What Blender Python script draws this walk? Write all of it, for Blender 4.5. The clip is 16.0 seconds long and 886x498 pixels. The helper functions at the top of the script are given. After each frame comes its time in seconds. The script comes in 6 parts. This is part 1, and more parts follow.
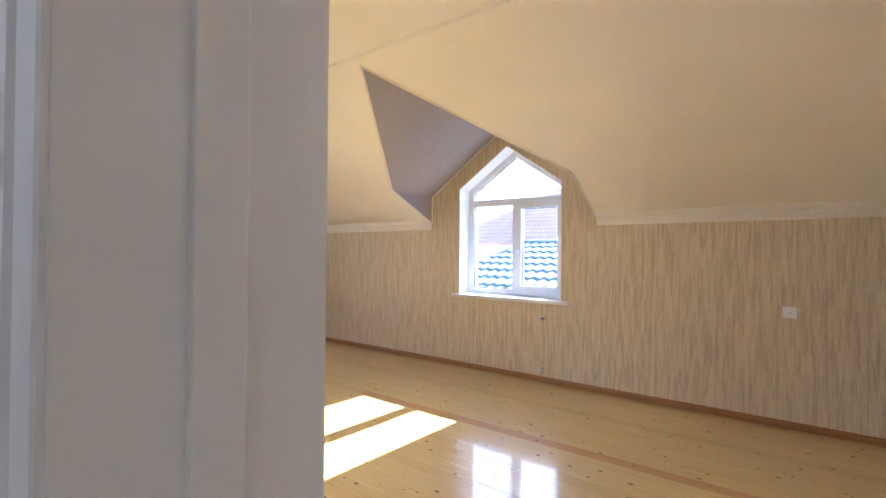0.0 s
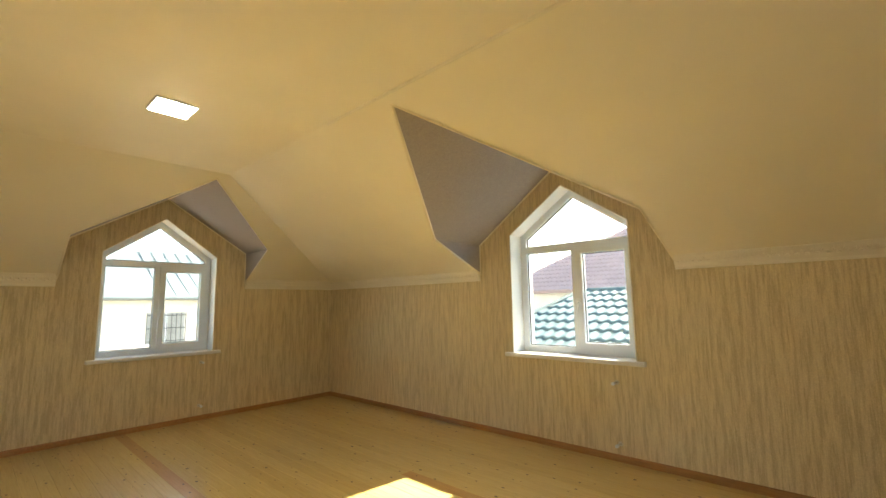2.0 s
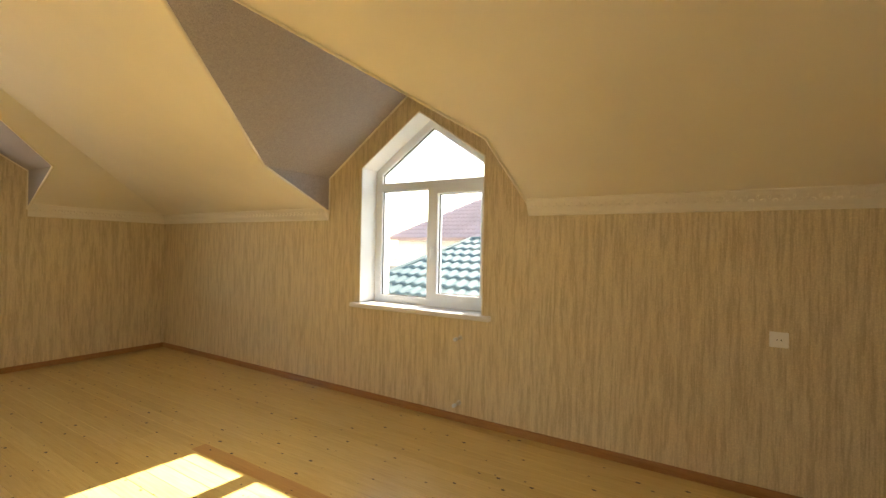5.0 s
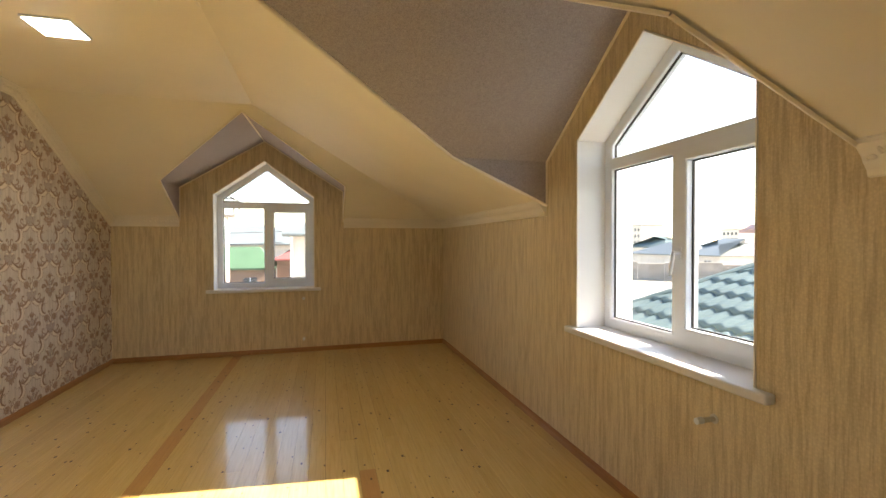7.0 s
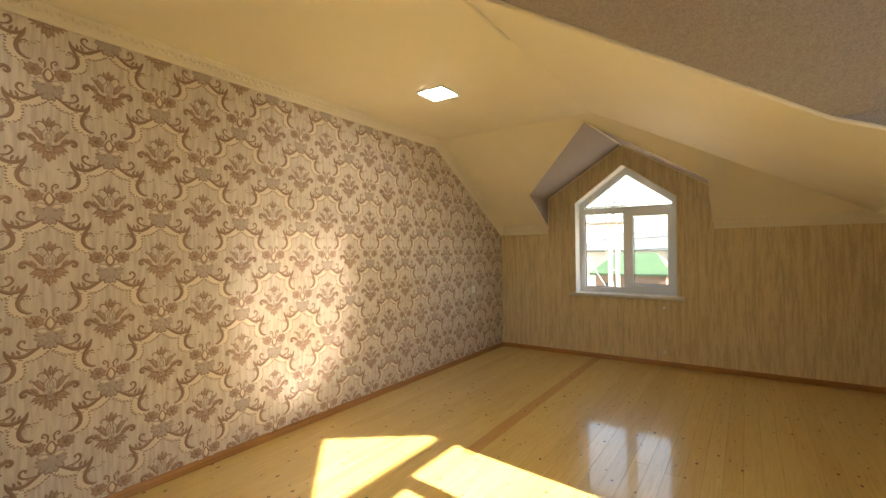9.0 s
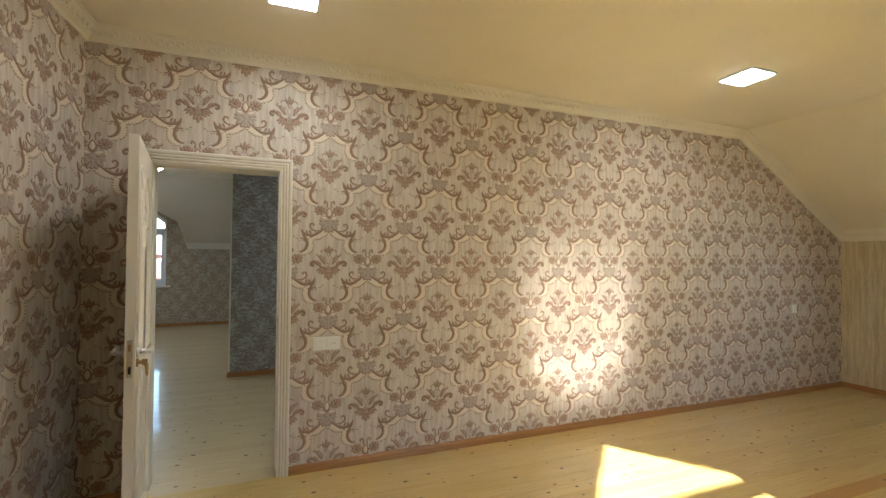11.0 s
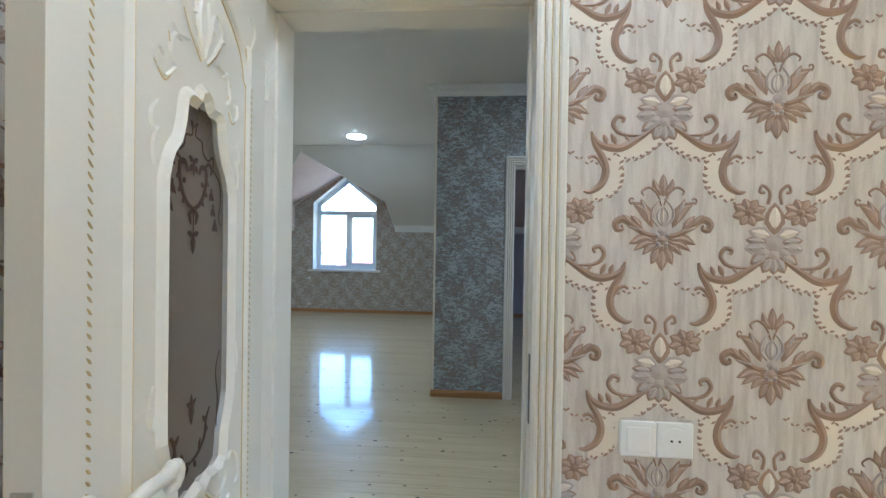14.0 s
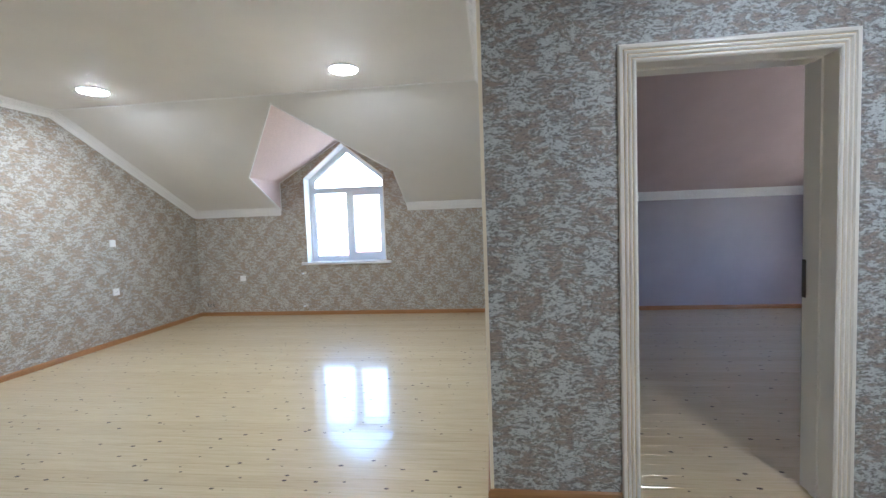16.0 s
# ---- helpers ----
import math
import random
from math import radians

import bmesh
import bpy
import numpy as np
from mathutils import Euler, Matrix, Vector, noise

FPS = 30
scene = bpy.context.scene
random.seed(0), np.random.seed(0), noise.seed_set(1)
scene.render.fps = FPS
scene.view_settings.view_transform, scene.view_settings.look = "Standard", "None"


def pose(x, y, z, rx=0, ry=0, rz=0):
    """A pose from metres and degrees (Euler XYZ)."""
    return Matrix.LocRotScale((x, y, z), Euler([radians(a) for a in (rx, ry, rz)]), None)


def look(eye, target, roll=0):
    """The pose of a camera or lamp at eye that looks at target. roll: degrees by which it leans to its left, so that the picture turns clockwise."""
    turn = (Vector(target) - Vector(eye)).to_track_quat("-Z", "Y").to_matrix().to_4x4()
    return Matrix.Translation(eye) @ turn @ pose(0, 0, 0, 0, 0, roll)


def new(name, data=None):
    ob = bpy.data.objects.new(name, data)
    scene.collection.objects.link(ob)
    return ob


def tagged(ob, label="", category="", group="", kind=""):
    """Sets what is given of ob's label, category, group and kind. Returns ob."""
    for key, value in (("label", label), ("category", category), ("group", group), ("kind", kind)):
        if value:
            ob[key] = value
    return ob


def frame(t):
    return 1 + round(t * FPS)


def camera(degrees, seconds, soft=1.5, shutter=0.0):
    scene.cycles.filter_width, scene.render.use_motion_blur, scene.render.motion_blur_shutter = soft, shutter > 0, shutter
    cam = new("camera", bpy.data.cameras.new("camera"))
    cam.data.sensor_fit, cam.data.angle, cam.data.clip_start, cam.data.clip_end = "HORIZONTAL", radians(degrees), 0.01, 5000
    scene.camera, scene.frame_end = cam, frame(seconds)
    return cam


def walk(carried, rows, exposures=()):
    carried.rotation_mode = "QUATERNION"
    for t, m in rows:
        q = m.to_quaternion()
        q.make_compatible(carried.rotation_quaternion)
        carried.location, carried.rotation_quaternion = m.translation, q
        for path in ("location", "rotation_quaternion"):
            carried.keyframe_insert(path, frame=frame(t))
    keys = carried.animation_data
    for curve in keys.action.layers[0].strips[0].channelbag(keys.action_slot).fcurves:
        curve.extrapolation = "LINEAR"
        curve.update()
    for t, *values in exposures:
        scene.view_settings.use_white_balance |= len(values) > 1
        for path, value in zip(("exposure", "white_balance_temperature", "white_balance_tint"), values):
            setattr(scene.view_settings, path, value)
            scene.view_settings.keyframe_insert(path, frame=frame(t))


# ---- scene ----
cam = camera(90.8, 16.0)
PATH = [
    (0, (-0.285, 0.643, 1.363), (1.338, 1.813, 1.38), 0.5),
    (0.5, (0.01, 0.784, 1.38), (1.626, 1.962, 1.403), -0.0),
    (1, (0.187, 0.853, 1.344), (1.7, 2.16, 1.406), -0.0),
    (1.5, (0.15, 0.868, 1.382), (1.64, 2.194, 1.527), -0.8),
    (2, (0.126, 0.886, 1.402), (1.584, 2.233, 1.649), -1.0),
    (2.5, (0.117, 0.918, 1.375), (1.557, 2.298, 1.522), -0.3),
    (3, (0.106, 0.887, 1.371), (1.66, 2.146, 1.404), -0.4),
    (3.5, (0.183, 0.779, 1.397), (2.0, 1.611, 1.315), 0.1),
    (6, (1.8, 0.86, 1.384), (3.218, 2.271, 1.401), 0.4),
    (6.5, (2.181, 0.908, 1.422), (3.236, 2.608, 1.402), -2.1),
    (7, (2.479, 0.963, 1.45), (2.999, 2.894, 1.419), -0.1),
    (7.5, (2.659, 1.144, 1.435), (2.856, 3.134, 1.391), -0.5),
    (8, (2.811, 1.251, 1.465), (2.546, 3.233, 1.434), -1.5),
    (8.5, (2.983, 1.245, 1.467), (2.24, 3.102, 1.454), -1.0),
    (9, (3.018, 1.142, 1.428), (1.878, 2.786, 1.438), -0.7),
    (9.5, (3.106, 0.978, 1.424), (1.717, 2.417, 1.456), -0.3),
    (10, (3.12, 0.952, 1.437), (1.54, 2.178, 1.481), 0.3),
    (10.2, (3.119, 0.958, 1.441), (1.472, 2.091, 1.489), 0.4),
    (12.3, (2.578, 1.01, 1.406), (0.598, 1.298, 1.4), 0.2),
    (12.5, (2.45, 1.015, 1.395), (0.474, 1.319, 1.39), 0.3),
    (13, (2.061, 1.061, 1.374), (0.067, 1.216, 1.369), 0.3),
    (13.5, (1.591, 0.932, 1.354), (-0.407, 0.85, 1.339), 0.7),
    (14, (1.135, 0.862, 1.324), (-0.859, 0.704, 1.304), 0.9),
    (14.5, (0.668, 0.792, 1.36), (-1.263, 0.274, 1.291), -0.2),
    (15, (0.207, 0.608, 1.354), (-1.713, 0.056, 1.254), -0.2),
    (15.5, (-0.219, 0.545, 1.345), (-2.142, 0.006, 1.238), -1.4),
    (16, (-0.612, 0.518, 1.343), (-2.597, 0.298, 1.224), -2.1),
]
EXPOSURES = [(0, 3.65, 5400, 20), (0.5, 3.3, 6000, 8), (1.0, 3.08, 7800, 2), (2.0, 3.1, 7700, 0), (2.5, 3.05, 8000, 0), (3.5, 3.0, 9300, 12), (6.0, 3.25, 7100, 5), (6.5, 3.1, 6900, 5), (7.0, 2.8, 7700, 12), (7.5, 2.38, 8300, 26), (8.0, 1.95, 8500, 28), (8.5, 2.45, 8700, 26), (9.0, 2.95, 8500, 8), (9.5, 3.0, 7500, 6), (10.2, 3.05, 6900, 2), (12.5, 3.05, 5850, 4), (13.0, 3.1, 5600, 3), (13.5, 3.45, 5200, 2), (14.0, 3.63, 5000, 1), (14.5, 3.55, 5250, 6), (15.0, 3.8, 5450, 10), (15.5, 4.1, 5500, 10), (16.0, 4.4, 5600, 11)]
scene.cycles.caustics_reflective, scene.cycles.blur_glossy, scene.cycles.sample_clamp_indirect = True, 0.0, 0.0
walk(cam, [(t, look(eye, target, roll)) for t, eye, target, roll in PATH], EXPOSURES)

# ---- world, sun, exposure ----
SUN_ELEV, SUN_AZ = radians(31.4), radians(-6.05)   # azimuth measured from +x (east) towards +y
world = bpy.data.worlds.new("sky")
scene.world = world
world.use_nodes = True
wn = world.node_tree
sky = wn.nodes.new("ShaderNodeTexSky")
sky.sky_type = "NISHITA"
sky.sun_disc = False
sky.sun_elevation = SUN_ELEV
sky.sun_rotation = radians(90) - SUN_AZ
wn.nodes["Background"].inputs[1].default_value = 0.11
wn.links.new(sky.outputs[0], wn.nodes["Background"].inputs[0])
sun_data = bpy.data.lights.new("sun", "SUN")
sun_data.energy = 5.0
sun_data.angle = radians(0.6)
sun_data.color = (1.0, 0.96, 0.89)
sun = new("sun", sun_data)
sun.matrix_world = look((40 * math.cos(SUN_AZ), 40 * math.sin(SUN_AZ), 40 * math.tan(SUN_ELEV)), (0, 0, 0))


# ---- materials ----
def mat(name, color, rough=0.5, metal=0.0):
    m = bpy.data.materials.new(name)
    m.use_nodes = True
    b = m.node_tree.nodes["Principled BSDF"]
    b.inputs["Base Color"].default_value = (*color, 1)
    b.inputs["Roughness"].default_value = rough
    b.inputs["Metallic"].default_value = metal
    return m


class Nodes:
    """Short hand for one material's nodes."""

    def __init__(self, m):
        self.t = m.node_tree
        self.b = self.t.nodes["Principled BSDF"]

    def n(self, kind, **sockets):
        node = self.t.nodes.new("ShaderNode" + kind)
        for k, v in sockets.items():
            k = k.replace("_", " ")
            if hasattr(v, "is_linked"):
                self.t.links.new(v, node.inputs[k])
            else:
                node.inputs[k].default_value = v
        return node

    def link(self, a, b):
        self.t.links.new(a, b)

    def coords(self, scale, what="Object"):
        tc = self.t.nodes.new("ShaderNodeTexCoord")
        mp = self.t.nodes.new("ShaderNodeMapping")
        mp.inputs["Scale"].default_value = scale
        self.link(tc.outputs[what], mp.inputs["Vector"])
        return mp.outputs[0]

    def noise(self, vec, scale, detail=4.0, rough=0.55):
        return self.n("TexNoise", Vector=vec, Scale=scale, Detail=detail, Roughness=rough).outputs[0]

    def ramp(self, fac, *stops):
        r = self.t.nodes.new("ShaderNodeValToRGB")
        e = r.color_ramp.elements
        while len(e) < len(stops):
            e.new(0.5)
        for el, (p, c) in zip(e, stops):
            el.position, el.color = p, (*c, 1)
        self.link(fac, r.inputs[0])
        return r.outputs[0]

    def mix(self, fac, a, b, blend="MIX"):
        x = self.t.nodes.new("ShaderNodeMix")
        x.data_type, x.blend_type = "RGBA", blend
        for i, v in ((0, fac), (6, a), (7, b)):
            if hasattr(v, "is_linked"):
                self.link(v, x.inputs[i])
            elif i == 0:
                x.inputs[i].default_value = v
            else:
                x.inputs[i].default_value = (*v, 1)
        return x.outputs[2]

    def math(self, op, a, b=0.0):
        x = self.t.nodes.new("ShaderNodeMath")
        x.operation = op
        for i, v in ((0, a), (1, b)):
            if hasattr(v, "is_linked"):
                self.link(v, x.inputs[i])
            else:
                x.inputs[i].default_value = v
        return x.outputs[0]

    def color(self, c):
        self.link(c, self.b.inputs["Base Color"])

    def rough(self, r):
        self.link(r, self.b.inputs["Roughness"])

    def bump(self, h, strength=0.3, dist=0.002):
        bp = self.n("Bump", Height=h, Strength=strength, Distance=dist)
        self.link(bp.outputs[0], self.b.inputs["Normal"])


def paint(name, c, rough=0.6, vary=0.06, bump=0.15):
    m = mat(name, c, rough)
    k = Nodes(m)
    v = k.coords((1, 1, 1))
    big = k.noise(v, 1.3, 3)
    k.color(k.ramp(big, (0.3, tuple(x * (1 - vary) for x in c)), (0.7, tuple(min(1, x * (1 + vary)) for x in c))))
    k.bump(k.noise(v, 180, 3), bump, 0.0006)
    return m


def striped_paper():
    """Beige paper: ragged vertical streaks over a ground of small raised dots."""
    m = mat("striped_paper", (0.6, 0.5, 0.36), 0.62)
    k = Nodes(m)
    fine = k.noise(k.coords((1, 1, 0.06)), 130, 4, 0.7)
    wide = k.noise(k.coords((1, 1, 0.075)), 34, 5, 0.7)
    broad = k.noise(k.coords((1, 1, 0.2)), 6, 2)
    dots = k.t.nodes.new("ShaderNodeTexVoronoi")
    dots.inputs["Scale"].default_value = 95.0
    k.link(k.coords((1, 1, 1)), dots.inputs["Vector"])
    a = k.ramp(fine, (0.34, (0.65, 0.535, 0.35)), (0.52, (0.77, 0.655, 0.445)), (0.72, (0.82, 0.72, 0.52)))
    b = k.ramp(wide, (0.42, (0.66, 0.61, 0.53)), (0.50, (0.90, 0.88, 0.85)), (0.58, (1.0, 1.0, 1.0)))
    c = k.mix(0.75, a, b, "MULTIPLY")
    c = k.mix(0.6, c, k.ramp(dots.outputs["Distance"], (0.25, (1.0, 1.0, 1.0)), (0.6, (0.78, 0.76, 0.72))), "MULTIPLY")
    k.color(k.mix(0.2, c, k.ramp(broad, (0.3, (0.64, 0.55, 0.38)), (0.7, (0.74, 0.65, 0.48)))))
    k.bump(k.math("ADD", k.math("MULTIPLY", dots.outputs["Distance"], -0.6), wide), 0.4, 0.0014)
    return m


def streak_ground():
    """The ground of the damask paper: cream with faint grey vertical streaks."""
    m = mat("damask_ground", (0.7, 0.62, 0.55), 0.42)
    k = Nodes(m)
    s = k.noise(k.coords((1, 1, 0.12)), 42, 4, 0.6)
    f = k.noise(k.coords((1, 1, 1)), 260, 2)
    c = k.ramp(s, (0.40, (0.53, 0.47, 0.435)), (0.5, (0.63, 0.57, 0.525)), (0.60, (0.70, 0.645, 0.60)))
    k.color(k.mix(0.15, c, k.ramp(f, (0.35, (0.5, 0.44, 0.4)), (0.65, (0.85, 0.8, 0.74)))))
    k.bump(k.math("ADD", f, s), 0.35, 0.0008)
    return m


def grey_paper(name, cool, mid, warm, dark, pale_a, pale_b):
    """Paper printed with staggered clouds of pale dabs between brown flower clusters."""
    m = mat(name, mid, 0.45)
    k = Nodes(m)
    v = k.coords((1, 1, 1))
    flat = k.coords((1, 1, 2.3))
    warp = k.n("TexNoise", Vector=v, Scale=9.0, Detail=2.0).outputs[1]
    wv = k.t.nodes.new("ShaderNodeVectorMath")
    wv.operation = "MULTIPLY_ADD"
    k.link(warp, wv.inputs[0])
    wv.inputs[1].default_value = (0.10, 0.10, 0.10)
    k.link(flat, wv.inputs[2])
    xyz = k.n("SeparateXYZ", Vector=v)
    along = k.math("ADD", xyz.outputs[0], xyz.outputs[1])
    beat = k.math("MULTIPLY", k.math("COSINE", k.math("MULTIPLY", along, 19.0)), k.math("COSINE", k.math("MULTIPLY", xyz.outputs[2], 16.5)))
    cloud = k.math("ADD", k.noise(wv.outputs[0], 15, 3, 0.6), k.math("MULTIPLY", beat, 0.09))
    dabs = k.noise(wv.outputs[0], 46, 4, 0.64)
    fine = k.noise(flat, 70, 4, 0.7)
    base = k.ramp(cloud, (0.36, warm), (0.48, mid), (0.60, cool))
    base = k.mix(k.ramp(dabs, (0.36, (0.9, 0.9, 0.9)), (0.47, (0, 0, 0))), base, dark)
    lite = k.ramp(k.math("ADD", dabs, k.math("MULTIPLY", k.math("SUBTRACT", cloud, 0.5), 0.7)), (0.51, (0, 0, 0)), (0.57, (0.95, 0.95, 0.95)))
    c = k.mix(lite, base, k.ramp(cloud, (0.40, pale_b), (0.54, pale_a)))
    ink = k.ramp(fine, (0.33, (1, 1, 1)), (0.38, (0, 0, 0)))
    c = k.mix(k.math("MULTIPLY", ink, 0.85), c, (0.06, 0.045, 0.04))
    c = k.mix(0.5, c, k.ramp(fine, (0.38, (0.5, 0.5, 0.5)), (0.62, (1.0, 1.0, 1.0))), "MULTIPLY")
    k.color(c)
    k.bump(k.math("ADD", fine, dabs), 0.4, 0.0015)
    return m


def speckled(name, c):
    m = mat(name, c, 0.7)
    k = Nodes(m)
    v = k.coords((1, 1, 1))
    f = k.noise(v, 130, 4, 0.7)
    g = k.noise(v, 40, 3, 0.6)
    col = k.ramp(f, (0.34, tuple(x * 0.66 for x in c)), (0.5, c), (0.66, tuple(min(1, x * 1.35) for x in c)))
    k.color(k.mix(0.4, col, k.ramp(g, (0.3, tuple(x * 0.8 for x in c)), (0.7, tuple(min(1, x * 1.15) for x in c)))))
    k.bump(f, 0.5, 0.0015)
    return m


def pine(name, dark, mid, light, rough, coat=0.0, knots=True, coat_rough=0.08, ripple=0.00012):
    m = mat(name, mid, rough)
    k = Nodes(m)
    tc = k.t.nodes.new("ShaderNodeTexCoord")
    info = k.t.nodes.new("ShaderNodeObjectInfo")
    geo = k.t.nodes.new("ShaderNodeNewGeometry")
    off = k.n("CombineXYZ", X=k.math("MULTIPLY", info.outputs["Random"], 31.0), Y=k.math("MULTIPLY", info.outputs["Random"], 57.0))
    base = k.n("VectorMath")
    base.operation = "ADD"
    k.link(geo.outputs["Position"], base.inputs[0])
    k.link(off.outputs[0], base.inputs[1])

    def scaled(s):
        mp = k.t.nodes.new("ShaderNodeMapping")
        mp.inputs["Scale"].default_value = s
        k.link(base.outputs[0], mp.inputs["Vector"])
        return mp.outputs[0]

    grain = k.noise(scaled((1, 0.045, 1)), 75, 4, 0.65)
    wide = k.noise(scaled((1, 0.12, 1)), 9, 3)
    c = k.ramp(grain, (0.25, dark), (0.48, mid), (0.72, light))
    c = k.mix(0.4, c, k.ramp(wide, (0.3, mid), (0.7, light)))
    tone = k.ramp(info.outputs["Random"], (0.0, (0.88, 0.84, 0.78)), (0.4, (0.97, 0.96, 0.95)), (1.0, (1.0, 1.0, 1.0)))
    c = k.mix(0.8, c, tone, "MULTIPLY")
    if knots:
        vo = k.t.nodes.new("ShaderNodeTexVoronoi")
        vo.voronoi_dimensions = "2D"
        vo.inputs["Scale"].default_value = 8.5
        vo.inputs["Randomness"].default_value = 1.0
        k.link(scaled((1.0, 0.6, 1)), vo.inputs["Vector"])
        pick = k.math("GREATER_THAN", k.n("SeparateColor", Color=vo.outputs["Color"]).outputs[0], 0.33)
        size = k.math("MULTIPLY", k.n("SeparateColor", Color=vo.outputs["Color"]).outputs[1], 0.060)
        ring = k.math("SUBTRACT", k.math("ADD", size, 0.022), vo.outputs["Distance"])
        core = k.ramp(k.math("MULTIPLY", k.math("MULTIPLY", ring, pick), 45.0), (0.0, (0, 0, 0)), (0.5, (1, 1, 1)))
        halo = k.ramp(k.math("MULTIPLY", k.math("MULTIPLY", k.math("ADD", ring, 0.035), pick), 12.0), (0.0, (0, 0, 0)), (1.0, (0.6, 0.6, 0.6)))
        c = k.mix(halo, c, tuple(x * 0.75 for x in dark))
        c = k.mix(core, c, (0.05, 0.022, 0.01))
    k.color(c)
    k.bump(grain, 0.06, 0.0006)
    if coat:
        k.b.inputs["Coat Weight"].default_value = coat
        wave = k.noise(scaled((1, 0.35, 1)), 16, 3, 0.5)
        cb = k.n("Bump", Height=wave, Strength=0.25, Distance=ripple)
        k.link(cb.outputs[0], k.b.inputs["Coat Normal"])
        k.b.inputs["Coat Roughness"].default_value = coat_rough
    return m


def glass_mat(name, tint=(1, 1, 1), rough=0.0):
    m = bpy.data.materials.new(name)
    m.use_nodes = True
    t = m.node_tree
    t.nodes.clear()
    out = t.nodes.new("ShaderNodeOutputMaterial")
    tr = t.nodes.new("ShaderNodeBsdfTransparent")
    gl = t.nodes.new("ShaderNodeBsdfGlossy")
    mx = t.nodes.new("ShaderNodeMixShader")
    fr = t.nodes.new("ShaderNodeLayerWeight")
    pw = t.nodes.new("ShaderNodeMath")
    pw.operation = "POWER"
    pw.inputs[1].default_value = 4.0
    ad = t.nodes.new("ShaderNodeMath")
    ad.operation = "MULTIPLY_ADD"
    ad.inputs[1].default_value, ad.inputs[2].default_value = 0.6, 0.03
    tr.inputs[0].default_value = (*tint, 1)
    gl.inputs["Roughness"].default_value = rough
    t.links.new(fr.outputs["Facing"], pw.inputs[0])
    t.links.new(pw.outputs[0], ad.inputs[0])
    t.links.new(ad.outputs[0], mx.inputs[0])
    t.links.new(tr.outputs[0], mx.inputs[1])
    t.links.new(gl.outputs[0], mx.inputs[2])
    t.links.new(mx.outputs[0], out.inputs[0])
    return m


def glow(name, c, s):
    m = bpy.data.materials.new(name)
    m.use_nodes = True
    b = m.node_tree.nodes["Principled BSDF"]
    b.inputs["Base Color"].default_value = (*c, 1)
    b.inputs["Emission Color"].default_value = (*c, 1)
    b.inputs["Emission Strength"].default_value = s
    return m


M_STRIPE = striped_paper()
M_DAMASK = streak_ground()
M_GREY = grey_paper("grey_paper", (0.31, 0.335, 0.36), (0.31, 0.305, 0.30), (0.33, 0.28, 0.25), (0.18, 0.165, 0.16), (0.56, 0.595, 0.61), (0.54, 0.485, 0.455))
M_GREY_WARM = grey_paper("beige_grey_paper", (0.40, 0.385, 0.35), (0.40, 0.35, 0.285), (0.41, 0.315, 0.225), (0.26, 0.22, 0.175), (0.60, 0.58, 0.525), (0.56, 0.48, 0.39))
M_SPECK = speckled("dormer_paper", (0.36, 0.32, 0.32))
M_SPECK_HALL = speckled("hall_dormer_paper", (0.68, 0.56, 0.54))
M_CEIL = paint("cream_ceiling_paint", (0.86, 0.81, 0.70), 0.55, 0.03, 0.1)
M_CEIL_HALL = paint("white_ceiling_paint", (0.74, 0.72, 0.69), 0.6, 0.03, 0.1)
M_MAUVE = paint("mauve_paper", (0.57, 0.46, 0.44), 0.7, 0.08, 0.3)
M_BLUE = paint("blue_paper", (0.39, 0.35, 0.37), 0.7, 0.08, 0.3)
M_WHITE = paint("white_plaster", (0.80, 0.80, 0.79), 0.5, 0.03, 0.12)
M_CROWN = paint("crown_paint", (0.82, 0.78, 0.70), 0.5, 0.05, 0.5)
M_CROWN_HALL = paint("white_crown_paint", (0.80, 0.79, 0.77), 0.5, 0.05, 0.5)
M_PVC = paint("white_pvc", (0.75, 0.81, 0.88), 0.28, 0.02, 0.03)
M_SILL = paint("sill_marble", (0.74, 0.73, 0.73), 0.3, 0.14, 0.05)
M_BEAD = paint("cream_bead", (0.82, 0.75, 0.62), 0.45, 0.08, 0.2)
M_DOOR = paint("cream_lacquer", (0.78, 0.75, 0.70), 0.32, 0.03, 0.05)
M_PATINA = paint("gold_patina", (0.55, 0.42, 0.22), 0.45, 0.2, 0.2)
M_BASE = pine("baseboard_wood", (0.20, 0.09, 0.03), (0.32, 0.15, 0.05), (0.42, 0.22, 0.08), 0.35, 0.2, False)
M_PLANK = pine("pine_plank", (0.48, 0.30, 0.085), (0.64, 0.465, 0.17), (0.74, 0.57, 0.25), 0.30, 1.0)
M_PLANK_ORANGE = pine("orange_plank", (0.38, 0.17, 0.05), (0.51, 0.275, 0.085), (0.59, 0.35, 0.12), 0.30, 1.0)
M_PLANK_HALL = pine("hall_plank", (0.46, 0.33, 0.16), (0.64, 0.52, 0.31), (0.74, 0.63, 0.42), 0.30, 1.0, True, 0.075, 0.0013)
M_SUB = mat("subfloor", (0.06, 0.035, 0.02), 0.8)
M_GLASS = glass_mat("window_glass")
M_LAMP = glow("lamp_panel", (1.0, 0.98, 0.94), 7.0)
M_LAMP_HALL = glow("hall_lamp_panel", (0.97, 0.99, 1.0), 13.0)
M_STEEL = mat("steel", (0.55, 0.54, 0.52), 0.3, 1.0)
M_DARKSTEEL = mat("dark_steel", (0.16, 0.15, 0.14), 0.45, 1.0)
M_BRASS = mat("brass", (0.42, 0.31, 0.17), 0.38, 1.0)
M_PLASTIC = paint("white_plastic", (0.88, 0.88, 0.87), 0.3, 0.02, 0.03)
